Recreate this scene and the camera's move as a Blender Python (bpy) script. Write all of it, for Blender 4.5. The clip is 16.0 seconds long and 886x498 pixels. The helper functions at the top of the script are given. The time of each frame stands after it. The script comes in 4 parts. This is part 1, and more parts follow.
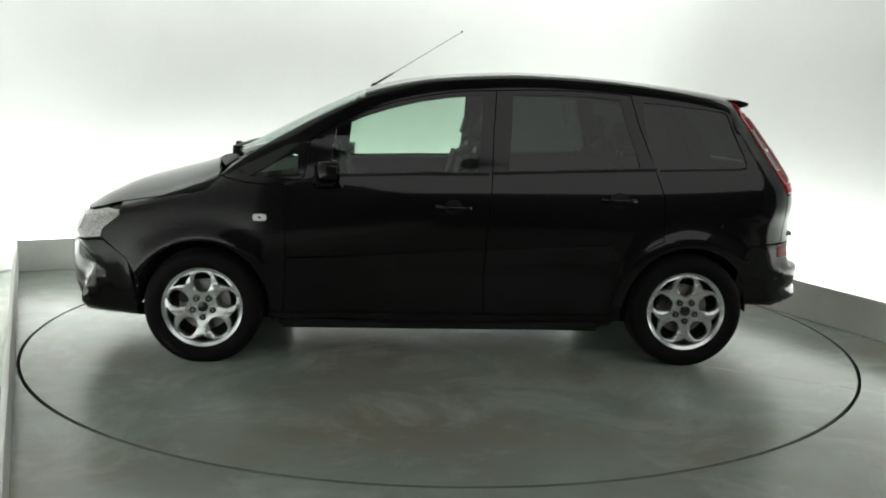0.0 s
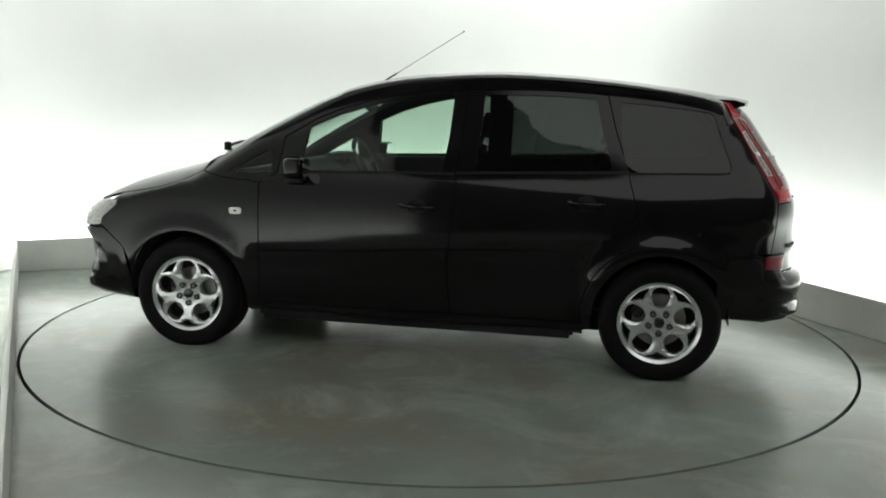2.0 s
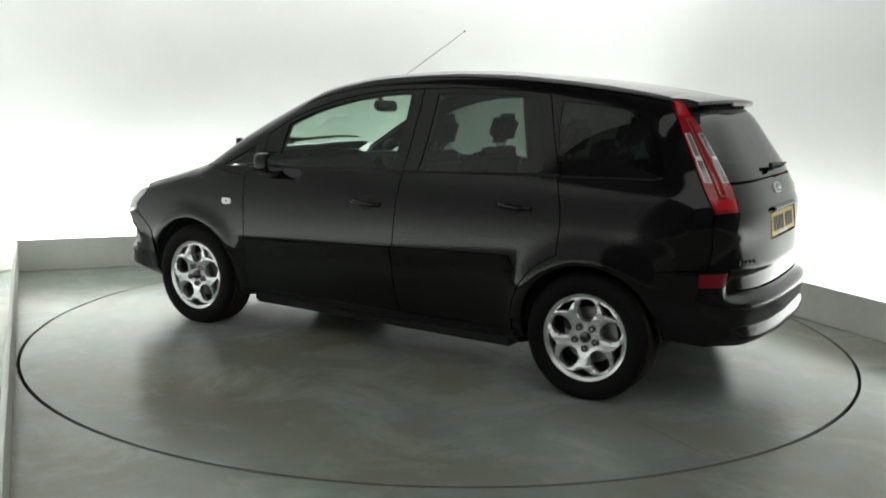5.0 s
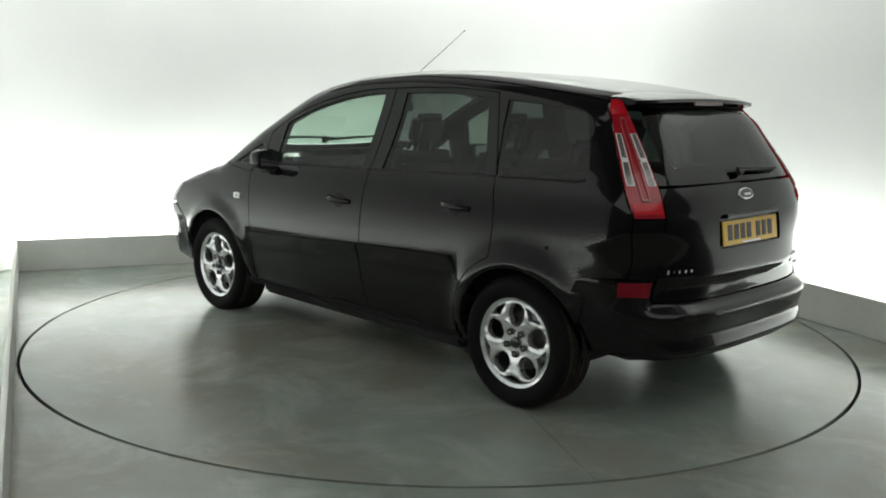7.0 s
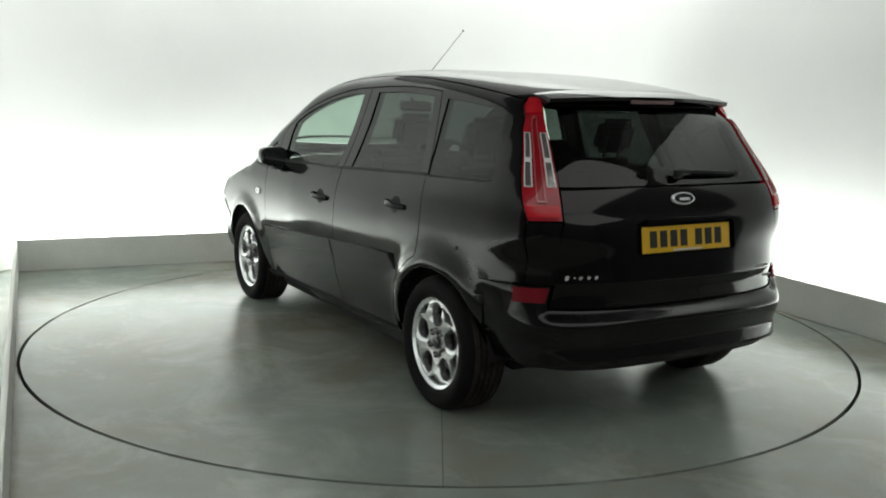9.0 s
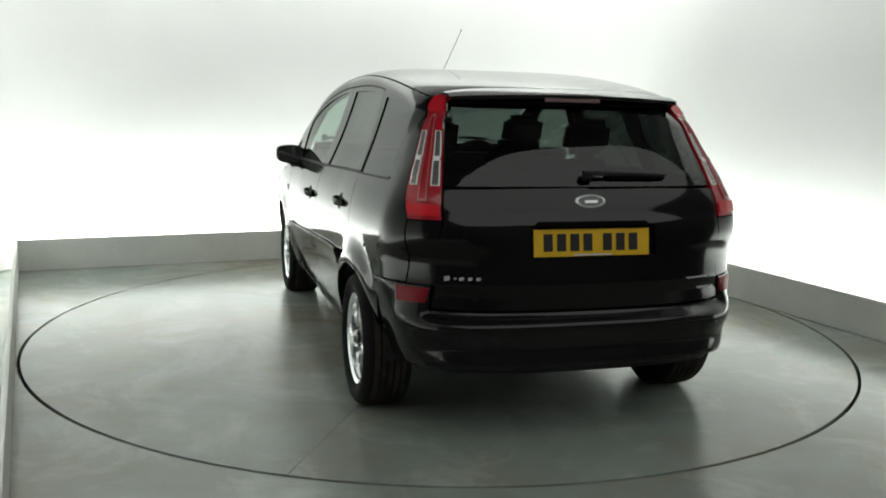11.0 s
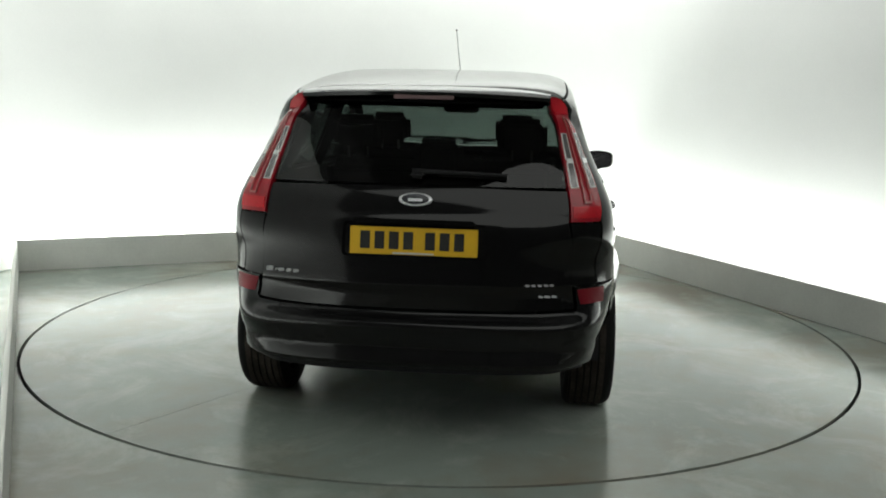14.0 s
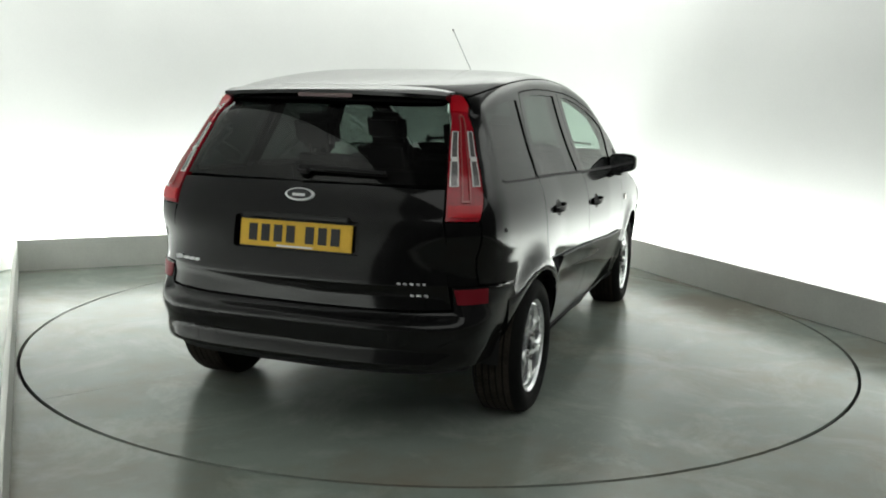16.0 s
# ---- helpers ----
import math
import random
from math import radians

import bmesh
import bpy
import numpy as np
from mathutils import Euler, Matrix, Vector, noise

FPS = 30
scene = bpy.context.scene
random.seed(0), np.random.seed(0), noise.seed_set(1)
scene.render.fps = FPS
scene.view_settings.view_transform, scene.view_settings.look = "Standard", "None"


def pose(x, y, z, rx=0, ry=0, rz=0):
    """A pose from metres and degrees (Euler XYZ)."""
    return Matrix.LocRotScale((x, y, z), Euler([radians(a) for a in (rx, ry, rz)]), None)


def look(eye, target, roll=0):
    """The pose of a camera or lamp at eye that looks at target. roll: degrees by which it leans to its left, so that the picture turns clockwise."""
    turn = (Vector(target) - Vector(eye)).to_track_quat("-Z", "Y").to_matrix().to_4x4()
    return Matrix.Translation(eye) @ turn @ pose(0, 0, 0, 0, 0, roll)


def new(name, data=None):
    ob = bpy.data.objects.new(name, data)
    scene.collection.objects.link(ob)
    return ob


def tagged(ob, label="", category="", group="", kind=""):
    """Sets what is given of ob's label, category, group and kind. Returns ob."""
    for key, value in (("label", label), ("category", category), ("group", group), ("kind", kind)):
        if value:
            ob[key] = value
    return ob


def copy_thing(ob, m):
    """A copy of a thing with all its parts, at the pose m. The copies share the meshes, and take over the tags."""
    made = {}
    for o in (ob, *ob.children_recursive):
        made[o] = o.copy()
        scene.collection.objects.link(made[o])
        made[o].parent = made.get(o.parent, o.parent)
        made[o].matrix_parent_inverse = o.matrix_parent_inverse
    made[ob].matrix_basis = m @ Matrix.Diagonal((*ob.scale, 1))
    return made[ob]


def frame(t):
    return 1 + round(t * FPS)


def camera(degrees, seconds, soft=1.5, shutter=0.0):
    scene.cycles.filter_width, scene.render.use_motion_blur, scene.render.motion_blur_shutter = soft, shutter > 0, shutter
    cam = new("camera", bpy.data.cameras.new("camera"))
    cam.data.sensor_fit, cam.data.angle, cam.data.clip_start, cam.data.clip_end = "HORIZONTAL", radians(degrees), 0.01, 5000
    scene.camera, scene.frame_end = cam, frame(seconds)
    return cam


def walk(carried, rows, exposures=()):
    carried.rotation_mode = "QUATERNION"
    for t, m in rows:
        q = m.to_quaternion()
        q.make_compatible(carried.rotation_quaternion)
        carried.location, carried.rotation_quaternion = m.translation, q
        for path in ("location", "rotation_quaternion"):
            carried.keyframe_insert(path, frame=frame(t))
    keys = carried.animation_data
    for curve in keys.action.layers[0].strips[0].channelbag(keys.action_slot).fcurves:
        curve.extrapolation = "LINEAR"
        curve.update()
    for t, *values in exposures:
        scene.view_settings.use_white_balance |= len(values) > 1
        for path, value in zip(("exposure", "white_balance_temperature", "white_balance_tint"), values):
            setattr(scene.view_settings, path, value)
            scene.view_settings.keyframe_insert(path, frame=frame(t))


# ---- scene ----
from mathutils.geometry import tessellate_polygon

# ---- camera: it stands still in a corner of the bay ----
cam = camera(51.46, 16.0, soft=1.9)
EYE = Vector((0.0, -5.732, 1.4528))
YAW, PITCH, ROLL = radians(0.057), radians(9.41), 1.375
AIM = EYE + Vector((math.sin(YAW) * math.cos(PITCH), math.cos(YAW) * math.cos(PITCH), -math.sin(PITCH)))
walk(cam, [(0, look(EYE, AIM, ROLL)), (16, look(EYE, AIM, ROLL))])

# ---- world and light ----
# The bay is rectangular and turned against the picture: ALONG runs along its side walls to the front, ACROSS along its back wall.
ALONG, ACROSS = Vector((0.4100, -0.9121, 0)), Vector((0.9121, 0.4100, 0))
BACK, SIDE, FRONT, HEIGHT = -2.70, 2.475, 7.5, 3.6
SETBACK, BOARD, BAY_END = 0.42, 0.25, 3.12


def bay(a, b, z=0.0):
    """A place of the bay: a metres along it, b metres across it."""
    return ALONG * a + ACROSS * b + Vector((0, 0, z))


world = bpy.data.worlds.new("world")
world.use_nodes = True
world.node_tree.nodes["Background"].inputs[0].default_value = (0.9, 1.0, 0.95, 1)
world.node_tree.nodes["Background"].inputs[1].default_value = 0.05
scene.world = world
scene.view_settings.exposure = 0.0


def trough_lamp(name, a, b, length, facing, watts, colour=(0.95, 1.0, 0.945)):
    """A long tube behind a kickboard that washes the wall above it. facing: its direction along the floor."""
    data = bpy.data.lights.new(name, "AREA")
    data.shape, data.size, data.size_y, data.energy, data.color = "RECTANGLE", length, 0.10, watts, colour
    ob = new(name, data)
    eye = bay(a, b, 0.10)
    z = -(Vector((0, 0, 1)) * 0.93 + facing * 0.36).normalized()
    x = Vector((0, 0, 1)).cross(facing).normalized()
    ob.matrix_world = Matrix.Translation(eye) @ Matrix((x, z.cross(x), z)).transposed().to_4x4()
    return ob


trough_lamp("trough_lamp_back", BACK - 0.14, 0, 4.9, -ALONG, 78)
trough_lamp("trough_lamp_side", (BACK + BAY_END) / 2, SIDE + 0.14, BAY_END - BACK, ACROSS, 66)
trough_lamp("trough_lamp_side", (BACK + BAY_END) / 2, -SIDE - 0.14, BAY_END - BACK, -ACROSS, 40)


def cove_lamp(a, b, length, facing, watts):
    """A long tube under the ceiling that washes the top of the wall."""
    data = bpy.data.lights.new("cove_lamp", "AREA")
    data.shape, data.size, data.size_y, data.energy, data.color = "RECTANGLE", length, 0.45, watts, (0.97, 1.0, 0.95)
    ob = new("cove_lamp", data)
    z = (facing * -0.97 + Vector((0, 0, 0.24))).normalized()
    x = Vector((0, 0, 1)).cross(facing).normalized()
    ob.matrix_world = Matrix.Translation(bay(a, b, HEIGHT - 0.26)) @ Matrix((x, z.cross(x), z)).transposed().to_4x4()
    return ob


cove_lamp(BACK + 0.30, 0, 4.6, -ALONG, 46)
cove_lamp((BACK + BAY_END) / 2, SIDE - 0.30, BAY_END - BACK, ACROSS, 46)
cove_lamp((BACK + BAY_END) / 2, 0.30 - SIDE, BAY_END - BACK, -ACROSS, 16)


def overhead_light(a, b, size, watts):
    data = bpy.data.lights.new("overhead_light", "AREA")
    data.shape, data.size, data.size_y, data.energy, data.color = "RECTANGLE", size[0], size[1], watts, (0.97, 1.0, 0.95)
    ob = new("overhead_light", data)
    ob.matrix_world = Matrix.Translation(bay(a, b, HEIGHT - 0.12)) @ Matrix.Rotation(math.atan2(ALONG.y, ALONG.x), 4, "Z")
    return ob


# added soft fill over the bay's back; a light ceiling in front of it
overhead_light(-1.4, 0.0, (2.4, 4.4), 12)
overhead_light((BAY_END + FRONT) / 2, 0.0, (FRONT - BAY_END - 0.1, 5.6), 82)


# ---- materials ----
def material(name, colour, rough=0.5, metal=0.0, coat=0.0, grain=0.0, scale=60.0, bump=0.0, stains=0.0, stain_scale=2.0, emit=0.0, spec=0.5, dirt=None, coat_ior=1.5):
    """A surface with fine grain, broad stains and relief."""
    m = bpy.data.materials.new(name)
    m.use_nodes = True
    n, link = m.node_tree.nodes, m.node_tree.links
    p = n["Principled BSDF"]
    p.inputs["Base Color"].default_value = (*colour, 1)
    p.inputs["Roughness"].default_value, p.inputs["Metallic"].default_value = rough, metal
    p.inputs["Coat Weight"].default_value, p.inputs["Coat Roughness"].default_value = coat, 0.09
    p.inputs["Coat IOR"].default_value = coat_ior
    p.inputs["Specular IOR Level"].default_value = spec
    if emit:
        p.inputs["Emission Color"].default_value, p.inputs["Emission Strength"].default_value = (*colour, 1), emit
    if not (grain or bump or stains):
        return m
    where = n.new("ShaderNodeTexCoord")
    fine, broad = n.new("ShaderNodeTexNoise"), n.new("ShaderNodeTexNoise")
    fine.inputs["Scale"].default_value, fine.inputs["Detail"].default_value = scale, 4
    broad.inputs["Scale"].default_value, broad.inputs["Detail"].default_value, broad.inputs["Roughness"].default_value = stain_scale, 6, 0.6
    shift = n.new("ShaderNodeVectorMath")
    shift.operation, shift.inputs[1].default_value = "ADD", (3.13, 7.27, 1.37)
    link.new(where.outputs["Object"], shift.inputs[0])
    for tex in (fine, broad):
        link.new(shift.outputs[0], tex.inputs["Vector"])
    last = None
    for tex, amount in ((fine, grain), (broad, stains)):
        if not amount:
            continue
        ramp = n.new("ShaderNodeMapRange")
        ramp.inputs[1].default_value, ramp.inputs[2].default_value = 0.3, 0.7
        ramp.inputs[3].default_value, ramp.inputs[4].default_value = 1 - amount, 1 + amount
        link.new(tex.outputs["Fac"], ramp.inputs[0])
        mix = n.new("ShaderNodeVectorMath")
        mix.operation = "SCALE"
        if last is None:
            mix.inputs[0].default_value = colour
        else:
            link.new(last.outputs[0], mix.inputs[0])
        link.new(ramp.outputs[0], mix.inputs["Scale"])
        last = mix
        if amount == stains:
            rr = n.new("ShaderNodeMapRange")
            rr.inputs[1].default_value, rr.inputs[2].default_value = 0.3, 0.7
            rr.inputs[3].default_value, rr.inputs[4].default_value = rough * 0.95, min(1, rough * 1.08)
            link.new(tex.outputs["Fac"], rr.inputs[0])
            link.new(rr.outputs[0], p.inputs["Roughness"])
    if last is not None and dirt:
        third, ramp, mix = n.new("ShaderNodeTexNoise"), n.new("ShaderNodeMapRange"), n.new("ShaderNodeMix")
        third.inputs["Scale"].default_value, third.inputs["Detail"].default_value, third.inputs["Roughness"].default_value = 0.9, 8, 0.62
        link.new(shift.outputs[0], third.inputs["Vector"])
        ramp.inputs[1].default_value, ramp.inputs[2].default_value, ramp.inputs[3].default_value, ramp.inputs[4].default_value = 0.43, 0.63, 0.0, 0.80
        link.new(third.outputs["Fac"], ramp.inputs[0])
        mix.data_type = "RGBA"
        link.new(ramp.outputs[0], mix.inputs[0])
        link.new(last.outputs[0], mix.inputs[6])
        mix.inputs[7].default_value = (*dirt, 1)
        # pale scuffs where wheels and brooms have passed
        fourth, cut, pale = n.new("ShaderNodeTexNoise"), n.new("ShaderNodeMapRange"), n.new("ShaderNodeMix")
        fourth.inputs["Scale"].default_value, fourth.inputs["Detail"].default_value, fourth.inputs["Roughness"].default_value = 1.7, 10, 0.72
        fourth.inputs["Distortion"].default_value = 0.6
        link.new(shift.outputs[0], fourth.inputs["Vector"])
        cut.inputs[1].default_value, cut.inputs[2].default_value, cut.inputs[3].default_value, cut.inputs[4].default_value = 0.49, 0.67, 0.0, 0.50
        link.new(fourth.outputs["Fac"], cut.inputs[0])
        pale.data_type = "RGBA"
        link.new(cut.outputs[0], pale.inputs[0])
        link.new(mix.outputs[2], pale.inputs[6])
        pale.inputs[7].default_value = (0.42, 0.45, 0.40, 1)
        link.new(pale.outputs[2], p.inputs["Base Color"])
    elif last is not None:
        link.new(last.outputs[0], p.inputs["Base Color"])
    if bump:
        b = n.new("ShaderNodeBump")
        b.inputs["Strength"].default_value, b.inputs["Distance"].default_value = bump, 0.002
        link.new(fine.outputs["Fac"], b.inputs["Height"])
        link.new(b.outputs[0], p.inputs["Normal"])
    return m


def glass(name, tint, rough=0.0):
    """A thin tinted pane: it lets light through and mirrors by Fresnel."""
    m = bpy.data.materials.new(name)
    m.use_nodes = True
    n, link = m.node_tree.nodes, m.node_tree.links
    n.remove(n["Principled BSDF"])
    clear, gloss, mix = n.new("ShaderNodeBsdfTransparent"), n.new("ShaderNodeBsdfGlossy"), n.new("ShaderNodeMixShader")
    facing, power, share = n.new("ShaderNodeLayerWeight"), n.new("ShaderNodeMath"), n.new("ShaderNodeMath")
    clear.inputs[0].default_value = (*tint, 1)
    gloss.inputs["Roughness"].default_value = rough
    facing.inputs["Blend"].default_value = 0.5
    power.operation, power.inputs[1].default_value = "POWER", 4.5
    share.operation, share.inputs[1].default_value, share.inputs[2].default_value = "MULTIPLY_ADD", 0.90, 0.042
    link.new(facing.outputs["Facing"], power.inputs[0])
    link.new(power.outputs[0], share.inputs[0])
    link.new(share.outputs[0], mix.inputs[0])
    link.new(clear.outputs[0], mix.inputs[1])
    link.new(gloss.outputs[0], mix.inputs[2])
    link.new(mix.outputs[0], n["Material Output"].inputs[0])
    return m


PAINT = material("black_paint", (0.0034, 0.0034, 0.0037), 0.4, 0.0, 1.0, grain=0.25, scale=900, stains=0.3, stain_scale=3, spec=0.0, coat_ior=1.40)
LOWER = material("black_bumper_paint", (0.0034, 0.0034, 0.0037), 0.4, 0.0, 0.9, grain=0.2, scale=700, stains=0.3, stain_scale=4, spec=0.05, coat_ior=1.40)
PLASTIC = material("black_plastic", (0.008, 0.008, 0.009), 0.5, grain=0.3, scale=400, bump=0.3, spec=0.25)
RUBBER = material("tyre_rubber", (0.006, 0.006, 0.006), 0.8, spec=0.15, grain=0.3, scale=220, bump=0.4, stains=0.3, stain_scale=9)
TREAD = material("dusty_tread_rubber", (0.034, 0.029, 0.024), 0.95, spec=0.1, grain=0.4, scale=160, bump=0.5, stains=0.4, stain_scale=12)
CLOTH = material("dark_seat_cloth", (0.02, 0.02, 0.022), 0.9, grain=0.4, scale=500, bump=0.6)
TRIM = material("dark_cabin_trim", (0.025, 0.025, 0.026), 0.7, grain=0.3, scale=350, bump=0.4)
ALLOY = material("silver_alloy", (0.74, 0.75, 0.77), 0.25, 0.80, 0.5, grain=0.05, scale=300, stains=0.08, stain_scale=14)
STEEL = material("brake_steel", (0.30, 0.29, 0.28), 0.4, 0.9, grain=0.2, scale=200, stains=0.25, stain_scale=20)
# A darker, duller alloy for the barrel behind the spokes.
BARREL = material("dark_barrel_alloy", (0.11, 0.105, 0.10), 0.5, 0.6, grain=0.3, scale=120, stains=0.3, stain_scale=15)
CHROME = material("chrome", (0.85, 0.86, 0.88), 0.08, 1.0, grain=0.03, scale=200)
LENS = material("deep_red_lens", (0.36, 0.005, 0.016), 0.2, 0.0, 0.5, spec=0.4, grain=0.3, scale=240, stains=0.2, stain_scale=14)
RED = material("red_lamp_plastic", (0.55, 0.006, 0.016), 0.25, 0.0, 0.35, spec=0.3, grain=0.15, scale=260, stains=0.12, stain_scale=12)
PINK = material("pale_red_rib", (0.45, 0.10, 0.10), 0.2, 0.0, 0.8)
SMOKED = material("smoked_lamp_plastic", (0.20, 0.13, 0.13), 0.2, 0.0, 0.8)
DARKRED = material("dark_red_reflector", (0.17, 0.004, 0.012), 0.45, 0.0, 0.05, spec=0.2, grain=0.2, scale=500)
CELL = material("clear_lamp_cell", (0.20, 0.19, 0.19), 0.22, 0.5, 0.8, grain=0.7, scale=170)
CLEAR = material("clear_lamp_plastic", (0.42, 0.41, 0.41), 0.18, 0.3, 0.8, grain=0.6, scale=150)
YELLOW = material("plate_yellow", (0.72, 0.43, 0.015), 0.4, 0.0, 0.2, grain=0.06, scale=200, stains=0.06, stain_scale=12)
INK = material("plate_ink", (0.012, 0.012, 0.012), 0.5)
BADGE = material("silver_badge", (0.74, 0.75, 0.76), 0.32, 0.45)
BADGE_DULL = material("dull_badge", (0.64, 0.65, 0.66), 0.42, 0.4, grain=0.2, scale=300)
BADGE_DARK = material("emblem_field", (0.010, 0.012, 0.018), 0.25, 0.2, 0.8)
WHITE_LENS = material("white_lens", (0.84, 0.84, 0.83), 0.2, 0.0, 0.8, grain=0.15, scale=200)
SIDE_GLASS = glass("green_tinted_glass", (0.62, 0.74, 0.66))
DARK_GLASS = glass("privacy_glass", (0.11, 0.13, 0.12))
REAR_GLASS = glass("rear_privacy_glass", (0.085, 0.10, 0.095))
QUARTER_GLASS = glass("quarter_privacy_glass", (0.045, 0.055, 0.052))
SCREEN_GLASS = glass("windscreen_glass", (0.62, 0.74, 0.68))
WALL = material("white_wall_paint", (0.80, 0.81, 0.80), 0.75, grain=0.015, scale=90, bump=0.08, stains=0.02, stain_scale=1.2)
BOARD_PAINT = material("off_white_board_paint", (0.74, 0.745, 0.71), 0.55, grain=0.03, scale=60, bump=0.12, stains=0.06, stain_scale=2.5)
UNSEEN_WALL = material("grey_front_wall", (0.13, 0.13, 0.13), 0.9, grain=0.2, scale=40, bump=0.2, stains=0.2)
CEILING = material("dark_ceiling", (0.10, 0.10, 0.10), 0.9, grain=0.1, scale=40, stains=0.1)
FLOOR = material("grey_floor_paint", (0.245, 0.280, 0.252), 0.225, grain=0.04, scale=160, bump=0.04, stains=0.13, stain_scale=1.6, dirt=(0.235, 0.205, 0.155))
DISC = material("grey_turntable_paint", (0.245, 0.280, 0.252), 0.22, grain=0.04, scale=160, bump=0.04, stains=0.12, stain_scale=1.3, dirt=(0.235, 0.205, 0.155))
# Near black: gaps, hidden underparts, and shade painted into the wheels.
NEAR_BLACK = material("dark_gap_and_shade", (0.01, 0.01, 0.01), 0.9)


# ---- mesh helpers ----
def mesh_of(name, verts, faces, mat, normals=None, smooth=True):
    me = bpy.data.meshes.new(name)
    me.from_pydata([tuple(v) for v in verts], [], faces)
    me.materials.append(mat)
    me.polygons.foreach_set("use_smooth", [smooth] * len(me.polygons))
    if normals is not None:
        me.normals_split_custom_set_from_vertices([tuple(v) for v in normals])
    return me


def hang(name, me, parent=None, label=""):
    ob = new(name, me)
    ob.parent = parent
    return tagged(ob, label)


def part(name, bm, mat, parent, label="", smooth=True):
    """Links a bmesh as one mesh object under a thing or a part."""
    me = bpy.data.meshes.new(name)
    bm.to_mesh(me)
    bm.free()
    me.materials.append(mat)
    me.polygons.foreach_set("use_smooth", [smooth] * len(me.polygons))
    if smooth:
        me.set_sharp_from_angle(angle=radians(38))
    return hang(name, me, parent, label)


def box(bm, centre, size, turn=None, bevel=0.0, segments=2):
    """A box with rounded edges, added to bm."""
    m = Matrix.Translation(centre) @ (turn.to_4x4() if turn else Matrix()) @ Matrix.Diagonal((*size, 1))
    made = bmesh.ops.create_cube(bm, size=1, matrix=m)["verts"]
    if bevel:
        edges = list({e for v in made for e in v.link_edges})
        bmesh.ops.bevel(bm, geom=edges, offset=bevel, segments=segments, affect="EDGES", clamp_overlap=True)
    return bm


def boxed(centre, size, turn=None, bevel=0.0, segments=2):
    return box(bmesh.new(), centre, size, turn, bevel, segments)


def lathe(profile, steps=48, axis="Y", centre=(0, 0, 0), closed=False):
    """Turns a profile of (radius, offset along the axis) round the axis."""
    verts, faces, n = [], [], len(profile)
    for k in range(steps):
        c, s = math.cos(2 * math.pi * k / steps), math.sin(2 * math.pi * k / steps)
        for r, o in profile:
            p = {"Y": (r * c, o, r * s), "Z": (r * c, r * s, o), "X": (o, r * c, r * s)}[axis]
            verts.append(tuple(Vector(p) + Vector(centre)))
    for k in range(steps):
        for j in range(n if closed else n - 1):
            a, b = k * n + j, k * n + (j + 1) % n
            c, d = ((k + 1) % steps) * n + (j + 1) % n, ((k + 1) % steps) * n + j
            faces.append((a, b, c, d))
    bm = bmesh.new()
    vs = [bm.verts.new(v) for v in verts]
    for f in faces:
        bm.faces.new([vs[i] for i in f])
    bmesh.ops.remove_doubles(bm, verts=bm.verts, dist=1e-5)
    bmesh.ops.recalc_face_normals(bm, faces=bm.faces)
    return bm


def tube(points, radius, steps=8, taper=1.0):
    """A round bar along points."""
    bm = bmesh.new()
    rings = []
    pts = [Vector(p) for p in points]
    for k, p in enumerate(pts):
        d = (pts[min(k + 1, len(pts) - 1)] - pts[max(k - 1, 0)]).normalized()
        u = d.orthogonal().normalized()
        v = d.cross(u)
        r = radius * (1 + (taper - 1) * k / (len(pts) - 1))
        rings.append([bm.verts.new(p + (u * math.cos(2 * math.pi * j / steps) + v * math.sin(2 * math.pi * j / steps)) * r) for j in range(steps)])
    for a, b in zip(rings, rings[1:]):
        for j in range(steps):
            bm.faces.new((a[j], a[(j + 1) % steps], b[(j + 1) % steps], b[j]))
    bm.faces.new(rings[0][::-1])
    bm.faces.new(rings[-1])
    bmesh.ops.recalc_face_normals(bm, faces=bm.faces)
    return bm


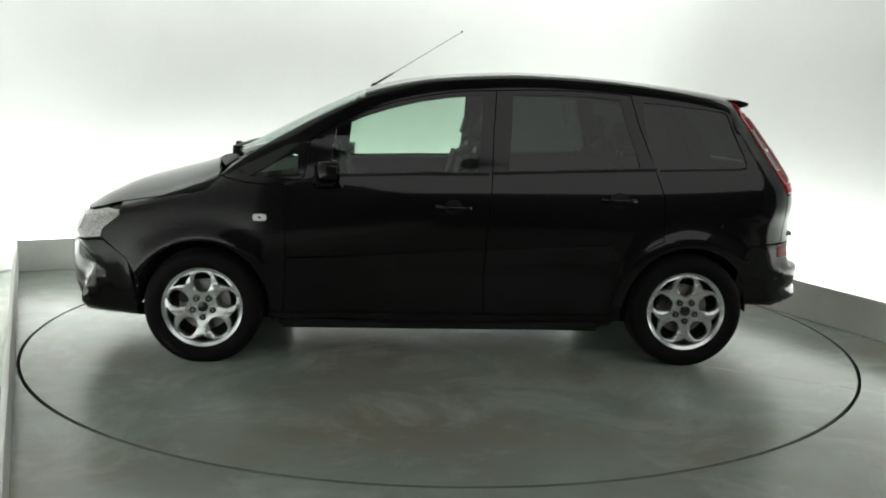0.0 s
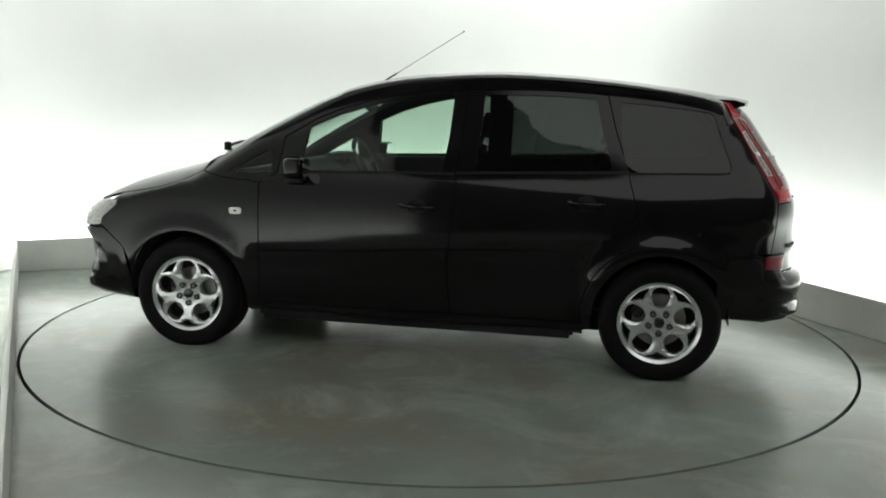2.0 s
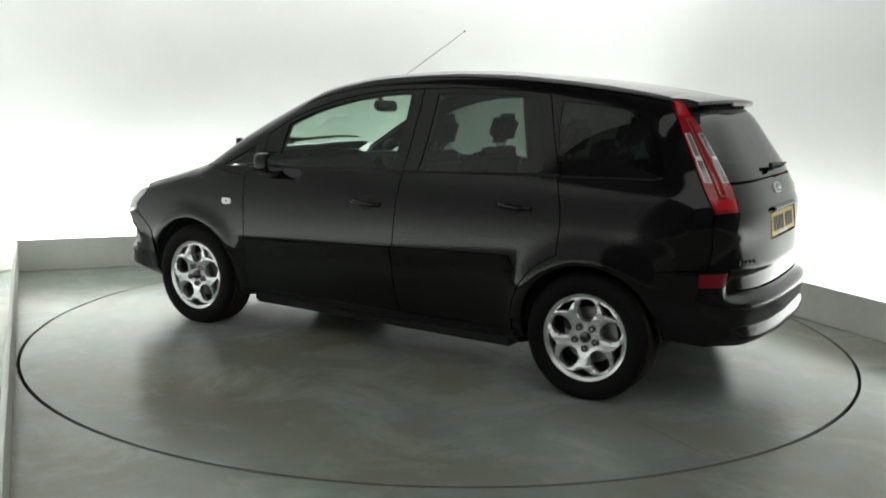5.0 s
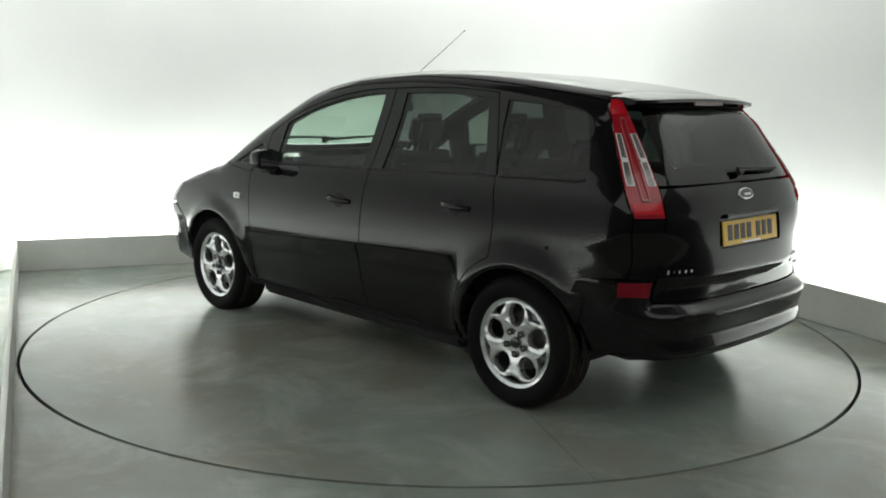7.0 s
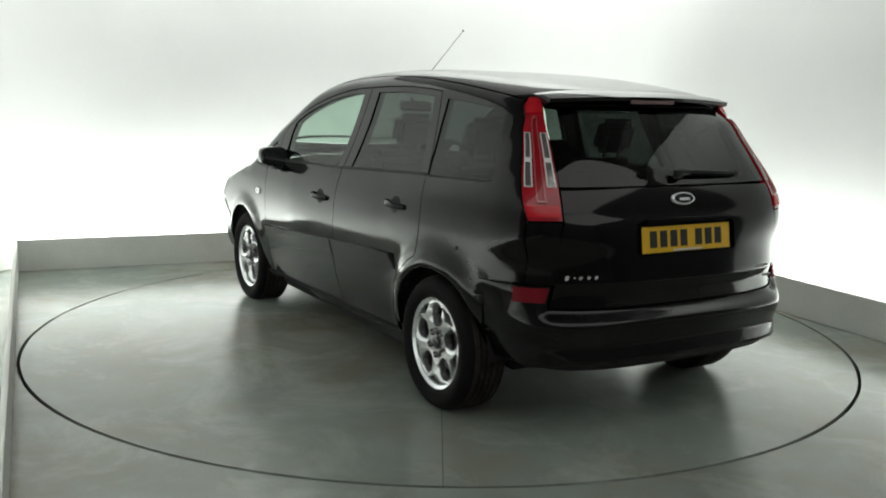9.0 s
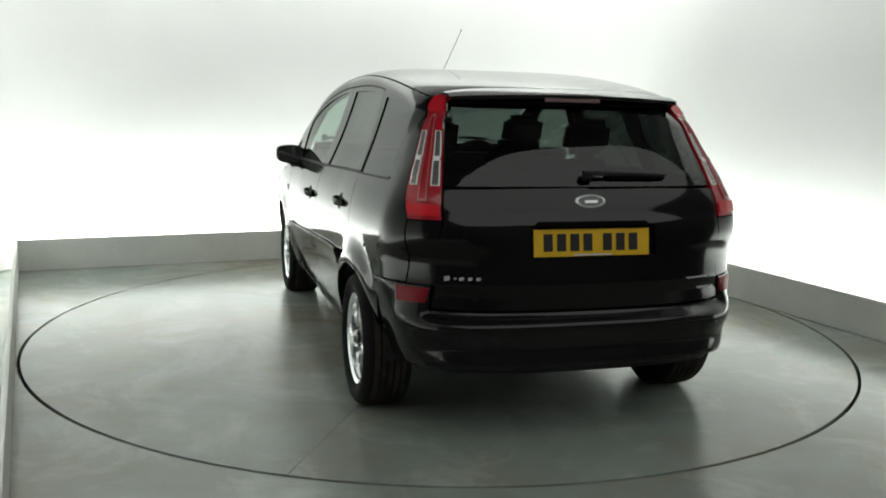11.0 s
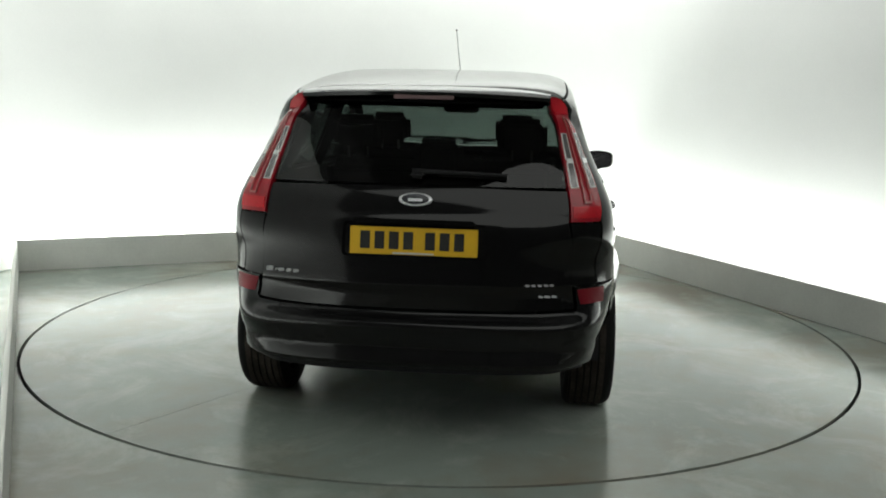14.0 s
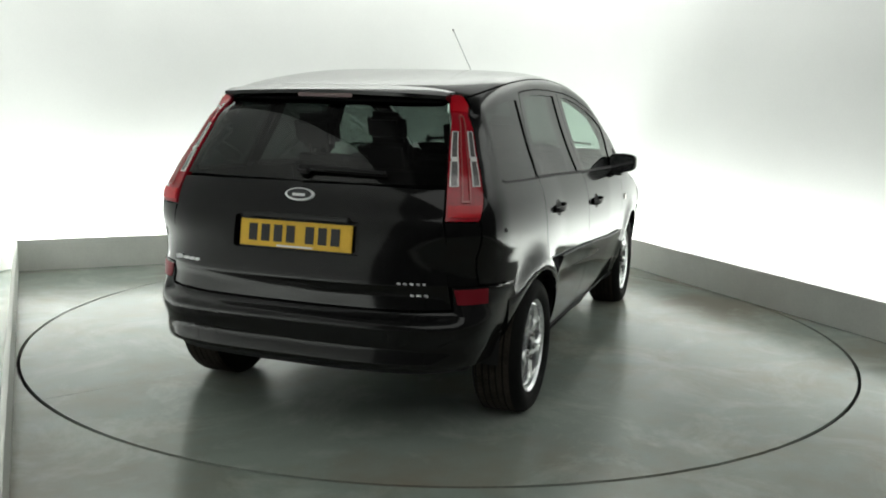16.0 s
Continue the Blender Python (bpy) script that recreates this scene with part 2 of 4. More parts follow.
def flat_pieces(outer, holes=(), step=0.05):
    """Triangles that fill a plane outline with holes, cut along a grid of that step. Returns points and faces."""
    from_loops = [[Vector((u, v, 0)) for u, v in loop] for loop in (outer, *holes)]
    flat = [p for loop in from_loops for p in loop]
    tris = tessellate_polygon(from_loops)
    bm = bmesh.new()
    vs = [bm.verts.new(p) for p in flat]
    for t in tris:
        if len(set(t)) == 3:
            a, b, c = (flat[i] for i in t)
            if (b - a).cross(c - a).length > 1e-9:
                try:
                    bm.faces.new([vs[i] for i in t])
                except ValueError:
                    pass
    us, ws = [p.x for p in flat], [p.y for p in flat]
    for lo, hi, no, k in ((min(us), max(us), (1, 0, 0), 0), (min(ws), max(ws), (0, 1, 0), 1)):
        for c in np.arange(math.ceil(lo / step) * step, hi, step):
            co = [0, 0, 0]
            co[k] = c
            bmesh.ops.bisect_plane(bm, geom=bm.verts[:] + bm.edges[:] + bm.faces[:], dist=1e-5, plane_co=co, plane_no=no)
    bmesh.ops.remove_doubles(bm, verts=bm.verts, dist=2e-5)
    loose = [v for v in bm.verts if not v.link_faces]
    bmesh.ops.delete(bm, geom=loose, context="VERTS")
    bm.verts.index_update()
    pts = np.array([(v.co.x, v.co.y) for v in bm.verts])
    faces = []
    for f in bm.faces:
        idx = [v.index for v in f.verts]
        faces.append(idx if f.normal.z > 0 else idx[::-1])
    rim = []
    for e in bm.edges:
        if len(e.link_faces) == 1:
            idx = [v.index for v in e.link_faces[0].verts]
            a, b = e.verts[0].index, e.verts[1].index
            i = idx.index(a)
            flip = e.link_faces[0].normal.z <= 0
            first = idx[(i + 1) % len(idx)] == b
            rim.append((a, b) if first != flip else (b, a))
    bm.free()
    return pts, faces, rim


def skin(name, outer, mapping, mat, parent, holes=(), step=0.05, depth=0.012, lift=0.0, label="", mirror=False, flip=False):
    """A panel of the car: a plane outline laid on the body by mapping(u, v), lifted by lift, its edges turned in by depth."""
    pts, faces, rim = flat_pieces(outer, holes, step)
    p = mapping(pts[:, 0], pts[:, 1])
    h = 0.015
    du = mapping(pts[:, 0] + h, pts[:, 1]) - mapping(pts[:, 0] - h, pts[:, 1])
    dv = mapping(pts[:, 0], pts[:, 1] + h) - mapping(pts[:, 0], pts[:, 1] - h)
    nor = np.cross(du, dv)
    nor /= np.linalg.norm(nor, axis=1)[:, None] + 1e-12
    if flip:
        nor = -nor
        faces, rim = [f[::-1] for f in faces], [(b, a) for a, b in rim]
    top = p + nor * lift
    if mirror:
        top, nor = top * [1, -1, 1], nor * [1, -1, 1]
        faces, rim = [f[::-1] for f in faces], [(b, a) for a, b in rim]
    n = len(top)
    verts, normals, faces = list(top), list(nor), [list(f) for f in faces]
    for a, b in rim:  # turned-in edges
        side = np.cross(top[b] - top[a], nor[a])
        side = side / (np.linalg.norm(side) + 1e-12)
        k = len(verts)
        verts += [top[a], top[b], top[b] - nor[b] * depth, top[a] - nor[a] * depth]
        normals += [side] * 4
        faces.append([k + 1, k, k + 3, k + 2])
    return hang(name, mesh_of(name, verts, faces, mat, normals), parent, label)


# ---- the car's body as one smooth form: half width Y(x, z) inside a side outline ----
# outline nodes in the middle plane: x forward, z up, corner depth, squareness
OUTLINE = [
    (1.70, 0.17, 0.10, 2.0), (2.01, 0.150, 0.30, 2.2), (2.11, 0.185, 0.50, 2.2), (2.173, 0.29, 0.58, 2.2), (2.197, 0.44, 0.60, 2.2),
    (2.187, 0.57, 0.56, 2.2), (2.152, 0.68, 0.46, 2.3), (2.095, 0.775, 0.33, 2.5), (1.98, 0.855, 0.20, 2.3), (1.83, 0.925, 0.15, 1.9),
    (1.62, 0.985, 0.14, 1.8), (1.42, 1.04, 0.145, 1.9), (1.30, 1.085, 0.18, 2.3), (1.10, 1.185, 0.20, 3.4), (0.82, 1.33, 0.18, 4.0),
    (0.58, 1.445, 0.15, 4.2), (0.42, 1.507, 0.14, 4.3), (0.22, 1.553, 0.13, 4.4), (0.0, 1.582, 0.125, 4.4), (-0.37, 1.602, 0.125, 4.4),
    (-0.72, 1.594, 0.125, 4.4), (-1.07, 1.567, 0.125, 4.4), (-1.43, 1.524, 0.13, 4.2), (-1.62, 1.490, 0.16, 3.7), (-1.70, 1.45, 0.26, 3.2),
    (-1.76, 1.40, 0.30, 3.8), (-1.838, 1.29, 0.32, 3.8), (-1.926, 1.15, 0.33, 3.8), (-1.990, 1.04, 0.35, 3.6), (-2.024, 0.92, 0.37, 3.4),
    (-2.043, 0.80, 0.40, 2.8), (-2.060, 0.68, 0.40, 2.7), (-2.080, 0.60, 0.37, 2.9), (-2.10, 0.51, 0.35, 3.1), (-2.10, 0.40, 0.34, 3.1),
    (-2.085, 0.27, 0.34, 3.1), (-2.03, 0.17, 0.25, 2.4), (-1.90, 0.13, 0.10, 2.2), (-1.60, 0.15, 0.08, 2.0), (0.0, 0.16, 0.06, 2.0)]
# half width by height: straight sides below the belt, leaning in above it
WIDTH = [(0.15, 0.775), (0.22, 0.805), (0.30, 0.838), (0.40, 0.869), (0.52, 0.895), (0.62, 0.905), (0.75, 0.908), (0.86, 0.905),
         (0.94, 0.893), (1.00, 0.876), (1.05, 0.855), (1.10, 0.830), (1.20, 0.787), (1.30, 0.750), (1.40, 0.716), (1.50, 0.686), (1.62, 0.655)]


def spline(nodes, count):
    """A closed smooth curve through the nodes, all columns alike."""
    p = np.array(nodes, float)
    a, b, c, d = np.roll(p, 1, 0), p, np.roll(p, -1, 0), np.roll(p, -2, 0)
    out = []
    for k in range(len(p)):
        t = np.linspace(0, 1, count, endpoint=False)[:, None]
        out.append(b[k] + 0.5 * t * (c[k] - a[k] + t * (2 * a[k] - 5 * b[k] + 4 * c[k] - d[k] + t * (3 * (b[k] - c[k]) + d[k] - a[k]))))
    return np.vstack(out)


def inside(px, pz, loop):
    hit = np.zeros(px.shape, bool)
    x1, z1 = loop[:, 0], loop[:, 1]
    x2, z2 = np.roll(x1, -1), np.roll(z1, -1)
    for k in range(len(loop)):
        cross = (z1[k] > pz) != (z2[k] > pz)
        if cross.any():
            hit ^= cross & (px < (x2[k] - x1[k]) * (pz - z1[k]) / (z2[k] - z1[k] + 1e-12) + x1[k])
    return hit


AXLE_F, AXLE_R = 1.311, -1.329
GX, GZ = np.arange(-2.30, 2.401, 0.01), np.arange(0.10, 1.701, 0.01)


def wheel_flare(x, z):
    out = 0
    for cx in (AXLE_F, AXLE_R):
        r = np.hypot(x - cx, z - 0.32)
        out = out + (0.019 if cx > 0 else 0.033) * np.exp(-((r - 0.370) / (0.055 if cx > 0 else 0.066)) ** 2) * (z > 0.2) * np.where(x < AXLE_R - 0.1, np.clip((z - 0.42) / 0.30, 0, 1), 1.0)
    return out


def blurred(y, times):
    for _ in range(times):
        p = np.pad(y, 1, mode="edge")
        y = (p[:-2, 1:-1] + p[2:, 1:-1] + p[1:-1, :-2] + p[1:-1, 2:] + 2 * y) / 6
    return y


def body_tables():
    loop = spline(OUTLINE, 14)
    X, Z = np.meshgrid(GX, GZ, indexing="ij")
    px, pz = X.ravel(), Z.ravel()
    best, which = np.full(px.shape, 9.0), np.zeros(px.shape, int)
    for k in range(len(loop)):
        d = (px - loop[k, 0]) ** 2 + (pz - loop[k, 1]) ** 2
        m = d < best
        best[m], which[m] = d[m], k
    s = np.sqrt(best)
    for step in (1, -1):
        a, b = loop[which, :2], loop[(which + step) % len(loop), :2]
        e = b - a
        q = np.clip(((px - a[:, 0]) * e[:, 0] + (pz - a[:, 1]) * e[:, 1]) / (e ** 2).sum(1), 0, 1)
        s = np.minimum(s, np.hypot(px - a[:, 0] - q * e[:, 0], pz - a[:, 1] - q * e[:, 1]))
    s = np.where(inside(px, pz, loop), s, -s).reshape(X.shape)
    return blurred(s, 2), blurred(loop[which, 2].reshape(X.shape), 12), blurred(loop[which, 3].reshape(X.shape), 12)


TABLES = body_tables()
HEIGHTS = np.arange(0.1, 1.75, 0.01)
WIDTHS = np.interp(HEIGHTS, *np.array(WIDTH).T)
for _ in range(12):
    WIDTHS[1:-1] = (WIDTHS[:-2] + 2 * WIDTHS[1:-1] + WIDTHS[2:]) / 4


def side_y(x, z):
    """Half the body's width at a place of its side view."""
    x, z = np.asarray(x, float), np.asarray(z, float)
    fx, fz = np.clip((x - GX[0]) / 0.01, 0, len(GX) - 1.001), np.clip((z - GZ[0]) / 0.01, 0, len(GZ) - 1.001)
    i, j = fx.astype(int), fz.astype(int)
    u, v = fx - i, fz - j
    s, depth, power = [(1 - u) * (1 - v) * T[i, j] + u * (1 - v) * T[i + 1, j] + (1 - u) * v * T[i, j + 1] + u * v * T[i + 1, j + 1] for T in TABLES]
    w = np.interp(z, HEIGHTS, WIDTHS) - 0.055 * np.clip((x - 0.9) / 1.3, 0, 1) ** 2 - 0.040 * np.clip((-x - 0.9) / 1.2, 0, 1) ** 2 - 0.024 * np.clip((0.4 - x) / 1.2, 0, 1)
    w = w - 0.02 * np.clip((-x - 0.4) / 1.3, 0, 1) ** 1.5 * np.clip((z - 1.0) / 0.3, 0, 1) + wheel_flare(x, z)
    w = w - 0.052 * np.clip((-x - 0.9) / 1.2, 0, 1) ** 2 * np.clip((1.14 - z) / 0.34, 0, 1)
    w = w + 0.025 * np.clip((x + 0.1) / 0.6, 0, 1) * np.clip((z - 1.05) / 0.15, 0, 1)
    return w * (1 - (1 - np.clip(s / depth, 0, 1)) ** power) ** (1 / power)


def search(test, lo, hi):
    """The edge between where test holds (at lo) and where it does not (at hi)."""
    lo, hi = np.array(lo, float), np.array(hi, float)
    for _ in range(34):
        mid = (lo + hi) / 2
        ok = test(mid)
        lo, hi = np.where(ok, mid, lo), np.where(ok, hi, mid)
    return lo


def top_z(x, y):
    x, y = np.asarray(x, float), np.abs(np.asarray(y, float))
    return search(lambda z: side_y(x, z) > y, np.full(x.shape, 0.62), np.full(x.shape, 1.68))


def end_x(y, z, sign):
    y, z = np.abs(np.asarray(y, float)), np.asarray(z, float)
    return search(lambda x: side_y(x, z) > y, np.full(z.shape, sign * 1.25), np.full(z.shape, sign * 2.29))


# ---- the bay: floor, walls, kickboards, ceiling ----
DISC_R, GAP = 2.452, 0.016


def ring_points(r, n=128):
    return [(r * math.cos(2 * math.pi * k / n), r * math.sin(2 * math.pi * k / n)) for k in range(n)]


def build_bay():
    w = SIDE + SETBACK
    corners = [bay(BACK - SETBACK - 0.1, -w - 0.1), bay(BACK - SETBACK - 0.1, w + 0.1), bay(FRONT + 0.1, w + 0.1), bay(FRONT + 0.1, -w - 0.1)]
    pts, faces, rim = flat_pieces([(c.x, c.y) for c in corners], [ring_points(DISC_R + GAP)], 1.5)
    verts = [(x, y, 0) for x, y in pts]
    for a, b in rim:  # the edge goes down
        k = len(verts)
        verts += [(*pts[a], 0), (*pts[b], 0), (*pts[b], -0.06), (*pts[a], -0.06)]
        faces.append([k, k + 3, k + 2, k + 1])
    tagged(hang("floor", mesh_of("floor", verts, faces, FLOOR, smooth=False)), "grey painted concrete floor, scuffed and faintly glossy", "floor", kind="structure")
    pit = lathe([(0.0, -0.05), (DISC_R + 0.05, -0.05)], 96, "Z")
    ob = part("turntable_pit", pit, NEAR_BLACK, None, smooth=False)
    tagged(ob, "dark pit below the turntable's edge", "pit", kind="structure")

    # walls with a wide rounding in the corners, so that no corner line shows
    def wall(name, path, mat, label, thick=0.1):
        bm = bmesh.new()
        low, high = [], []
        for p, q in path:
            low.append((bm.verts.new((*p.to_2d(), 0)), bm.verts.new((*q.to_2d(), 0))))
            high.append((bm.verts.new((*p.to_2d(), HEIGHT)), bm.verts.new((*q.to_2d(), HEIGHT))))
        for k in range(len(path) - 1):
            for s in (0, 1):
                bm.faces.new((low[k][s], low[k + 1][s], high[k + 1][s], high[k][s]))
            bm.faces.new((high[k][0], high[k + 1][0], high[k + 1][1], high[k][1]))
        bmesh.ops.recalc_face_normals(bm, faces=bm.faces)
        return tagged(part(name, bm, mat, None), label, "wall", kind="structure")

    r, t = 1.1, 0.1
    back = BACK - SETBACK
    arc_l = [(bay(back + r - r * math.sin(f), -w + r - r * math.cos(f)), bay(back + r - (r + t) * math.sin(f), -w + r - (r + t) * math.cos(f)))
             for f in np.linspace(0, math.pi / 2, 15)]
    arc_r = [(bay(back + r - r * math.cos(f), w - r + r * math.sin(f)), bay(back + r - (r + t) * math.cos(f), w - r + (r + t) * math.sin(f)))
             for f in np.linspace(0, math.pi / 2, 15)]
    wall("wall_back", arc_l + arc_r, WALL, "smooth white back wall with rounded corners, washed with light")
    wall("wall_left", [(bay(BAY_END, -w), bay(BAY_END, -w - t)), (bay(back + r, -w), bay(back + r, -w - t))], WALL, "smooth white side wall, washed with light")
    wall("wall_right", [(bay(back + r, w), bay(back + r, w + t)), (bay(BAY_END, w), bay(BAY_END, w + t))], WALL, "smooth white side wall, washed with light")
    # Unseen walls added in dark grey, so the car mirrors darkness there.
    wall("wall_left_front", [(bay(FRONT, -w), bay(FRONT, -w - t)), (bay(BAY_END, -w), bay(BAY_END, -w - t))], UNSEEN_WALL, "unseen dark side wall added in front of the bay")
    wall("wall_right_front", [(bay(BAY_END, w), bay(BAY_END, w + t)), (bay(FRONT, w), bay(FRONT, w + t))], UNSEEN_WALL, "unseen dark side wall added in front of the bay")
    wall("wall_front", [(bay(FRONT, w + t), bay(FRONT + t, w + t)), (bay(FRONT, -w - t), bay(FRONT + t, -w - t))], UNSEEN_WALL, "unseen dark front wall added behind the camera")
    bm = bmesh.new()
    mid = (back + FRONT) / 2
    turn = Matrix.Rotation(math.atan2(ALONG.y, ALONG.x), 3, "Z")
    box(bm, bay(mid, 0, HEIGHT + 0.06), (FRONT - back + 0.4, 2 * w + 0.4, 0.1), turn)
    tagged(part("ceiling", bm, CEILING, None, smooth=False), "plain dark ceiling", "ceiling", kind="structure")

    # kickboards that hide the lamps
    for name, a0, b0, a1, b1 in (("kickboard_back", BACK - 0.012, -SIDE - 0.024, BACK - 0.012, SIDE + 0.024),
                                 ("kickboard_left", BACK + 0.002, -SIDE - 0.012, FRONT - 0.01, -SIDE - 0.012),
                                 ("kickboard_right", BACK + 0.002, SIDE + 0.012, FRONT - 0.01, SIDE + 0.012)):
        p, q = bay(a0, b0, BOARD / 2), bay(a1, b1, BOARD / 2)
        turn = Matrix.Rotation(math.atan2((q - p).y, (q - p).x), 3, "Z")
        bm = boxed((p + q) / 2, ((q - p).length, 0.024, BOARD), turn, 0.003)
        tagged(part(name, bm, BOARD_PAINT, None), "low off-white painted kickboard along the wall", "kickboard", kind="structure")


build_bay()


def build_turntable():
    """A round deck of two half plates on a drum."""
    ob = new("turntable", None)
    tagged(ob, "round grey painted turntable flush with the floor", "turntable")
    seam = radians(-30)
    for side in (0, 1):
        start = seam + side * math.pi
        loop = [((DISC_R - 0.003) * math.cos(start + f), (DISC_R - 0.003) * math.sin(start + f)) for f in np.linspace(0.0004, math.pi - 0.0004, 90)]
        n = Vector((-math.sin(start), math.cos(start))) * 0.0004
        loop = [(x + n.x, y + n.y) for x, y in loop]
        pts, faces, rim = flat_pieces(loop, (), 0.6)
        verts = [(x, y, 0.0008) for x, y in pts]
        for a, b in rim:
            k = len(verts)
            verts += [(*pts[a], 0.0008), (*pts[b], 0.0008), (*pts[b], -0.012), (*pts[a], -0.012)]
            faces.append([k, k + 3, k + 2, k + 1])
        hang("deck_plate", mesh_of("deck_plate", verts, faces, DISC, smooth=False), ob)
    drum = [(0.0, -0.012), (DISC_R - 0.002, -0.012), (DISC_R - 0.002, -0.045), (0.0, -0.045)]
    part("drum", lathe(drum, 120, "Z"), NEAR_BLACK, ob, "dark drum below the deck")
    return ob


turntable = build_turntable()

# ---- outlines of the car's panels in its side view (x forward, z up) ----
def arc(cx, cz, r, a0, a1, n=14):
    return [(cx + r * math.cos(radians(a)), cz + r * math.sin(radians(a))) for a in np.linspace(a0, a1, n)]


def inset(loop, d):
    """The outline drawn in by d, for the gaps between panels."""
    p = np.array(loop, float)
    area = 0.5 * np.sum(p[:, 0] * np.roll(p[:, 1], -1) - np.roll(p[:, 0], -1) * p[:, 1])
    e0, e1 = p - np.roll(p, 1, 0), np.roll(p, -1, 0) - p
    n0, n1 = [np.stack([-e[:, 1], e[:, 0]], 1) / (np.linalg.norm(e, axis=1)[:, None] + 1e-12) for e in (e0, e1)]
    m = n0 + n1
    m = m / np.maximum((m * n0).sum(1), 0.35)[:, None] / 1.0
    return [tuple(q) for q in p + m * d * (1 if area > 0 else -1)]


def edge_z(x):
    """The line where the body's side meets bonnet, windscreen and roof."""
    x = np.asarray(x, float)
    drop = np.interp(x, [-1.62, -1.2, 0.1, 0.3, 0.45, 0.6, 0.75, 0.9, 1.15, 1.22, 1.5, 1.75, 1.9],
                     [0.045, 0.045, 0.045, 0.046, 0.048, 0.050, 0.053, 0.058, 0.075, 0.110, 0.112, 0.090, 0.09])
    return top_z(x, np.zeros(x.shape)) - drop


def edge_run(x0, x1, n=24):
    xs = np.linspace(x0, x1, n)
    return list(zip(xs, edge_z(xs)))


def side_map(x, z):
    return np.stack([x, side_y(x, z), z], 1)


def top_map(x, y):
    return np.stack([x, y, top_z(x, y)], 1)


PIVOT = 1.25


def round_end(sign):
    """Maps an angle about the pivot, in degrees / 60, and a height onto the rounded front or rear."""
    def mapping(u, z):
        f = np.radians(np.asarray(u) * 60)
        def there(r):
            return side_y(sign * (PIVOT + r * np.cos(f)), z) > np.abs(r * np.sin(f))
        r = search(there, np.full(f.shape, 0.05), np.full(f.shape, 1.15))
        if sign < 0:  # the bumper's flanks lean in below their upper edge
            flank = np.clip((np.abs(f) - radians(38)) / radians(14), 0, 1)
            r = r + flank * np.interp(z, [0.24, 0.44, 0.66, 0.684, 0.690], [-0.034, -0.020, 0.003, 0.003, 0.0])
        x = PIVOT + r * np.cos(f)
        if sign < 0:
            x = x + crease(z, f)
        return np.stack([sign * x, r * np.sin(f), z], 1)
    return mapping


def crease(z, f):
    """Folds in the tailgate and bumper: a ledge below the lamps, a shelf, a face that leans in and a lip below it."""
    ledge = 1 / (1 + np.exp((z - 0.962) / 0.006))
    under = 1 / (1 + np.exp((z - 0.676) / 0.005))
    shelf = 1 / (1 + np.exp((z - 0.556) / 0.006))
    tiers = np.interp(z, [0.20, 0.30, 0.352, 0.362, 0.405, 0.424, 0.436, 0.528, 0.545, 0.57], [-0.05, -0.028, -0.016, 0.004, -0.010, -0.018, -0.022, 0.004, 0.003, 0.0])
    slope = 0.012 * under + 0.032 * np.clip((0.672 - z) / 0.11, 0, 1)
    fade = np.clip((radians(48) - np.abs(f)) / radians(14), 0, 1)
    wrap = np.clip((radians(66) - np.abs(f)) / radians(14), 0, 1)
    recess = np.clip((radians(46.5) - np.abs(f)) / radians(3.5), 0, 1)
    return 0.010 * ledge * fade * fade * (3 - 2 * fade) + tiers * wrap * wrap * (3 - 2 * wrap) - slope * (1 - shelf) * recess


rear_map, front_map = round_end(-1), round_end(1)

def fold_z(x):
    """Upper edge of the moulding along the doors."""
    return np.interp(x, [-0.95, -0.55, -0.2, 0.15, 0.5, 0.9], [0.673, 0.662, 0.645, 0.622, 0.600, 0.585])


def fold_map(x, z):
    out = 0.002 + 0.019 * np.clip((z - fold_z(x) + 0.085) / 0.085, 0, 1.2)
    return np.stack([x, side_y(x, z) + out, z], 1)


FRONT_DOOR = [(0.885, 0.275), (0.865, 0.50), (0.862, 0.75), (0.862, 0.965), (0.765, 1.02), (0.735, 1.215), (0.57, 1.315), (0.44, 1.370), (0.29, 1.418), (0.14, 1.452),
              (0.0, 1.475), (-0.12, 1.487), (-0.262, 1.492), (-0.245, 1.25), (-0.236, 1.02), (-0.220, 0.80), (-0.200, 0.55), (-0.205, 0.40), (-0.215, 0.275)]
REAR_DOOR = [(-0.215, 0.275), (-0.205, 0.40), (-0.200, 0.55), (-0.220, 0.80), (-0.236, 1.02), (-0.245, 1.25), (-0.262, 1.492), (-0.45, 1.500), (-0.70, 1.500), (-0.90, 1.490),
             (-1.005, 1.480), (-1.055, 1.30), (-1.105, 1.16), (-1.145, 1.03), (-1.172, 0.94), (-1.180, 0.86), (-1.172, 0.78)] + arc(AXLE_R, 0.32, 0.415, 68, 4, 10) + [(-0.915, 0.275)]
FRONT_PANE = [(0.635, 1.035), (0.60, 1.275), (0.45, 1.342), (0.30, 1.390), (0.15, 1.426), (0.0, 1.450), (-0.10, 1.460), (-0.185, 1.462), (-0.175, 1.25), (-0.155, 1.052), (0.2, 1.047)]
REAR_PANE = [(-0.325, 1.062), (-0.345, 1.30), (-0.352, 1.468), (-0.60, 1.473), (-0.80, 1.467), (-0.945, 1.455), (-0.985, 1.30), (-1.02, 1.20), (-1.045, 1.10), (-1.02, 1.088), (-0.65, 1.074)]
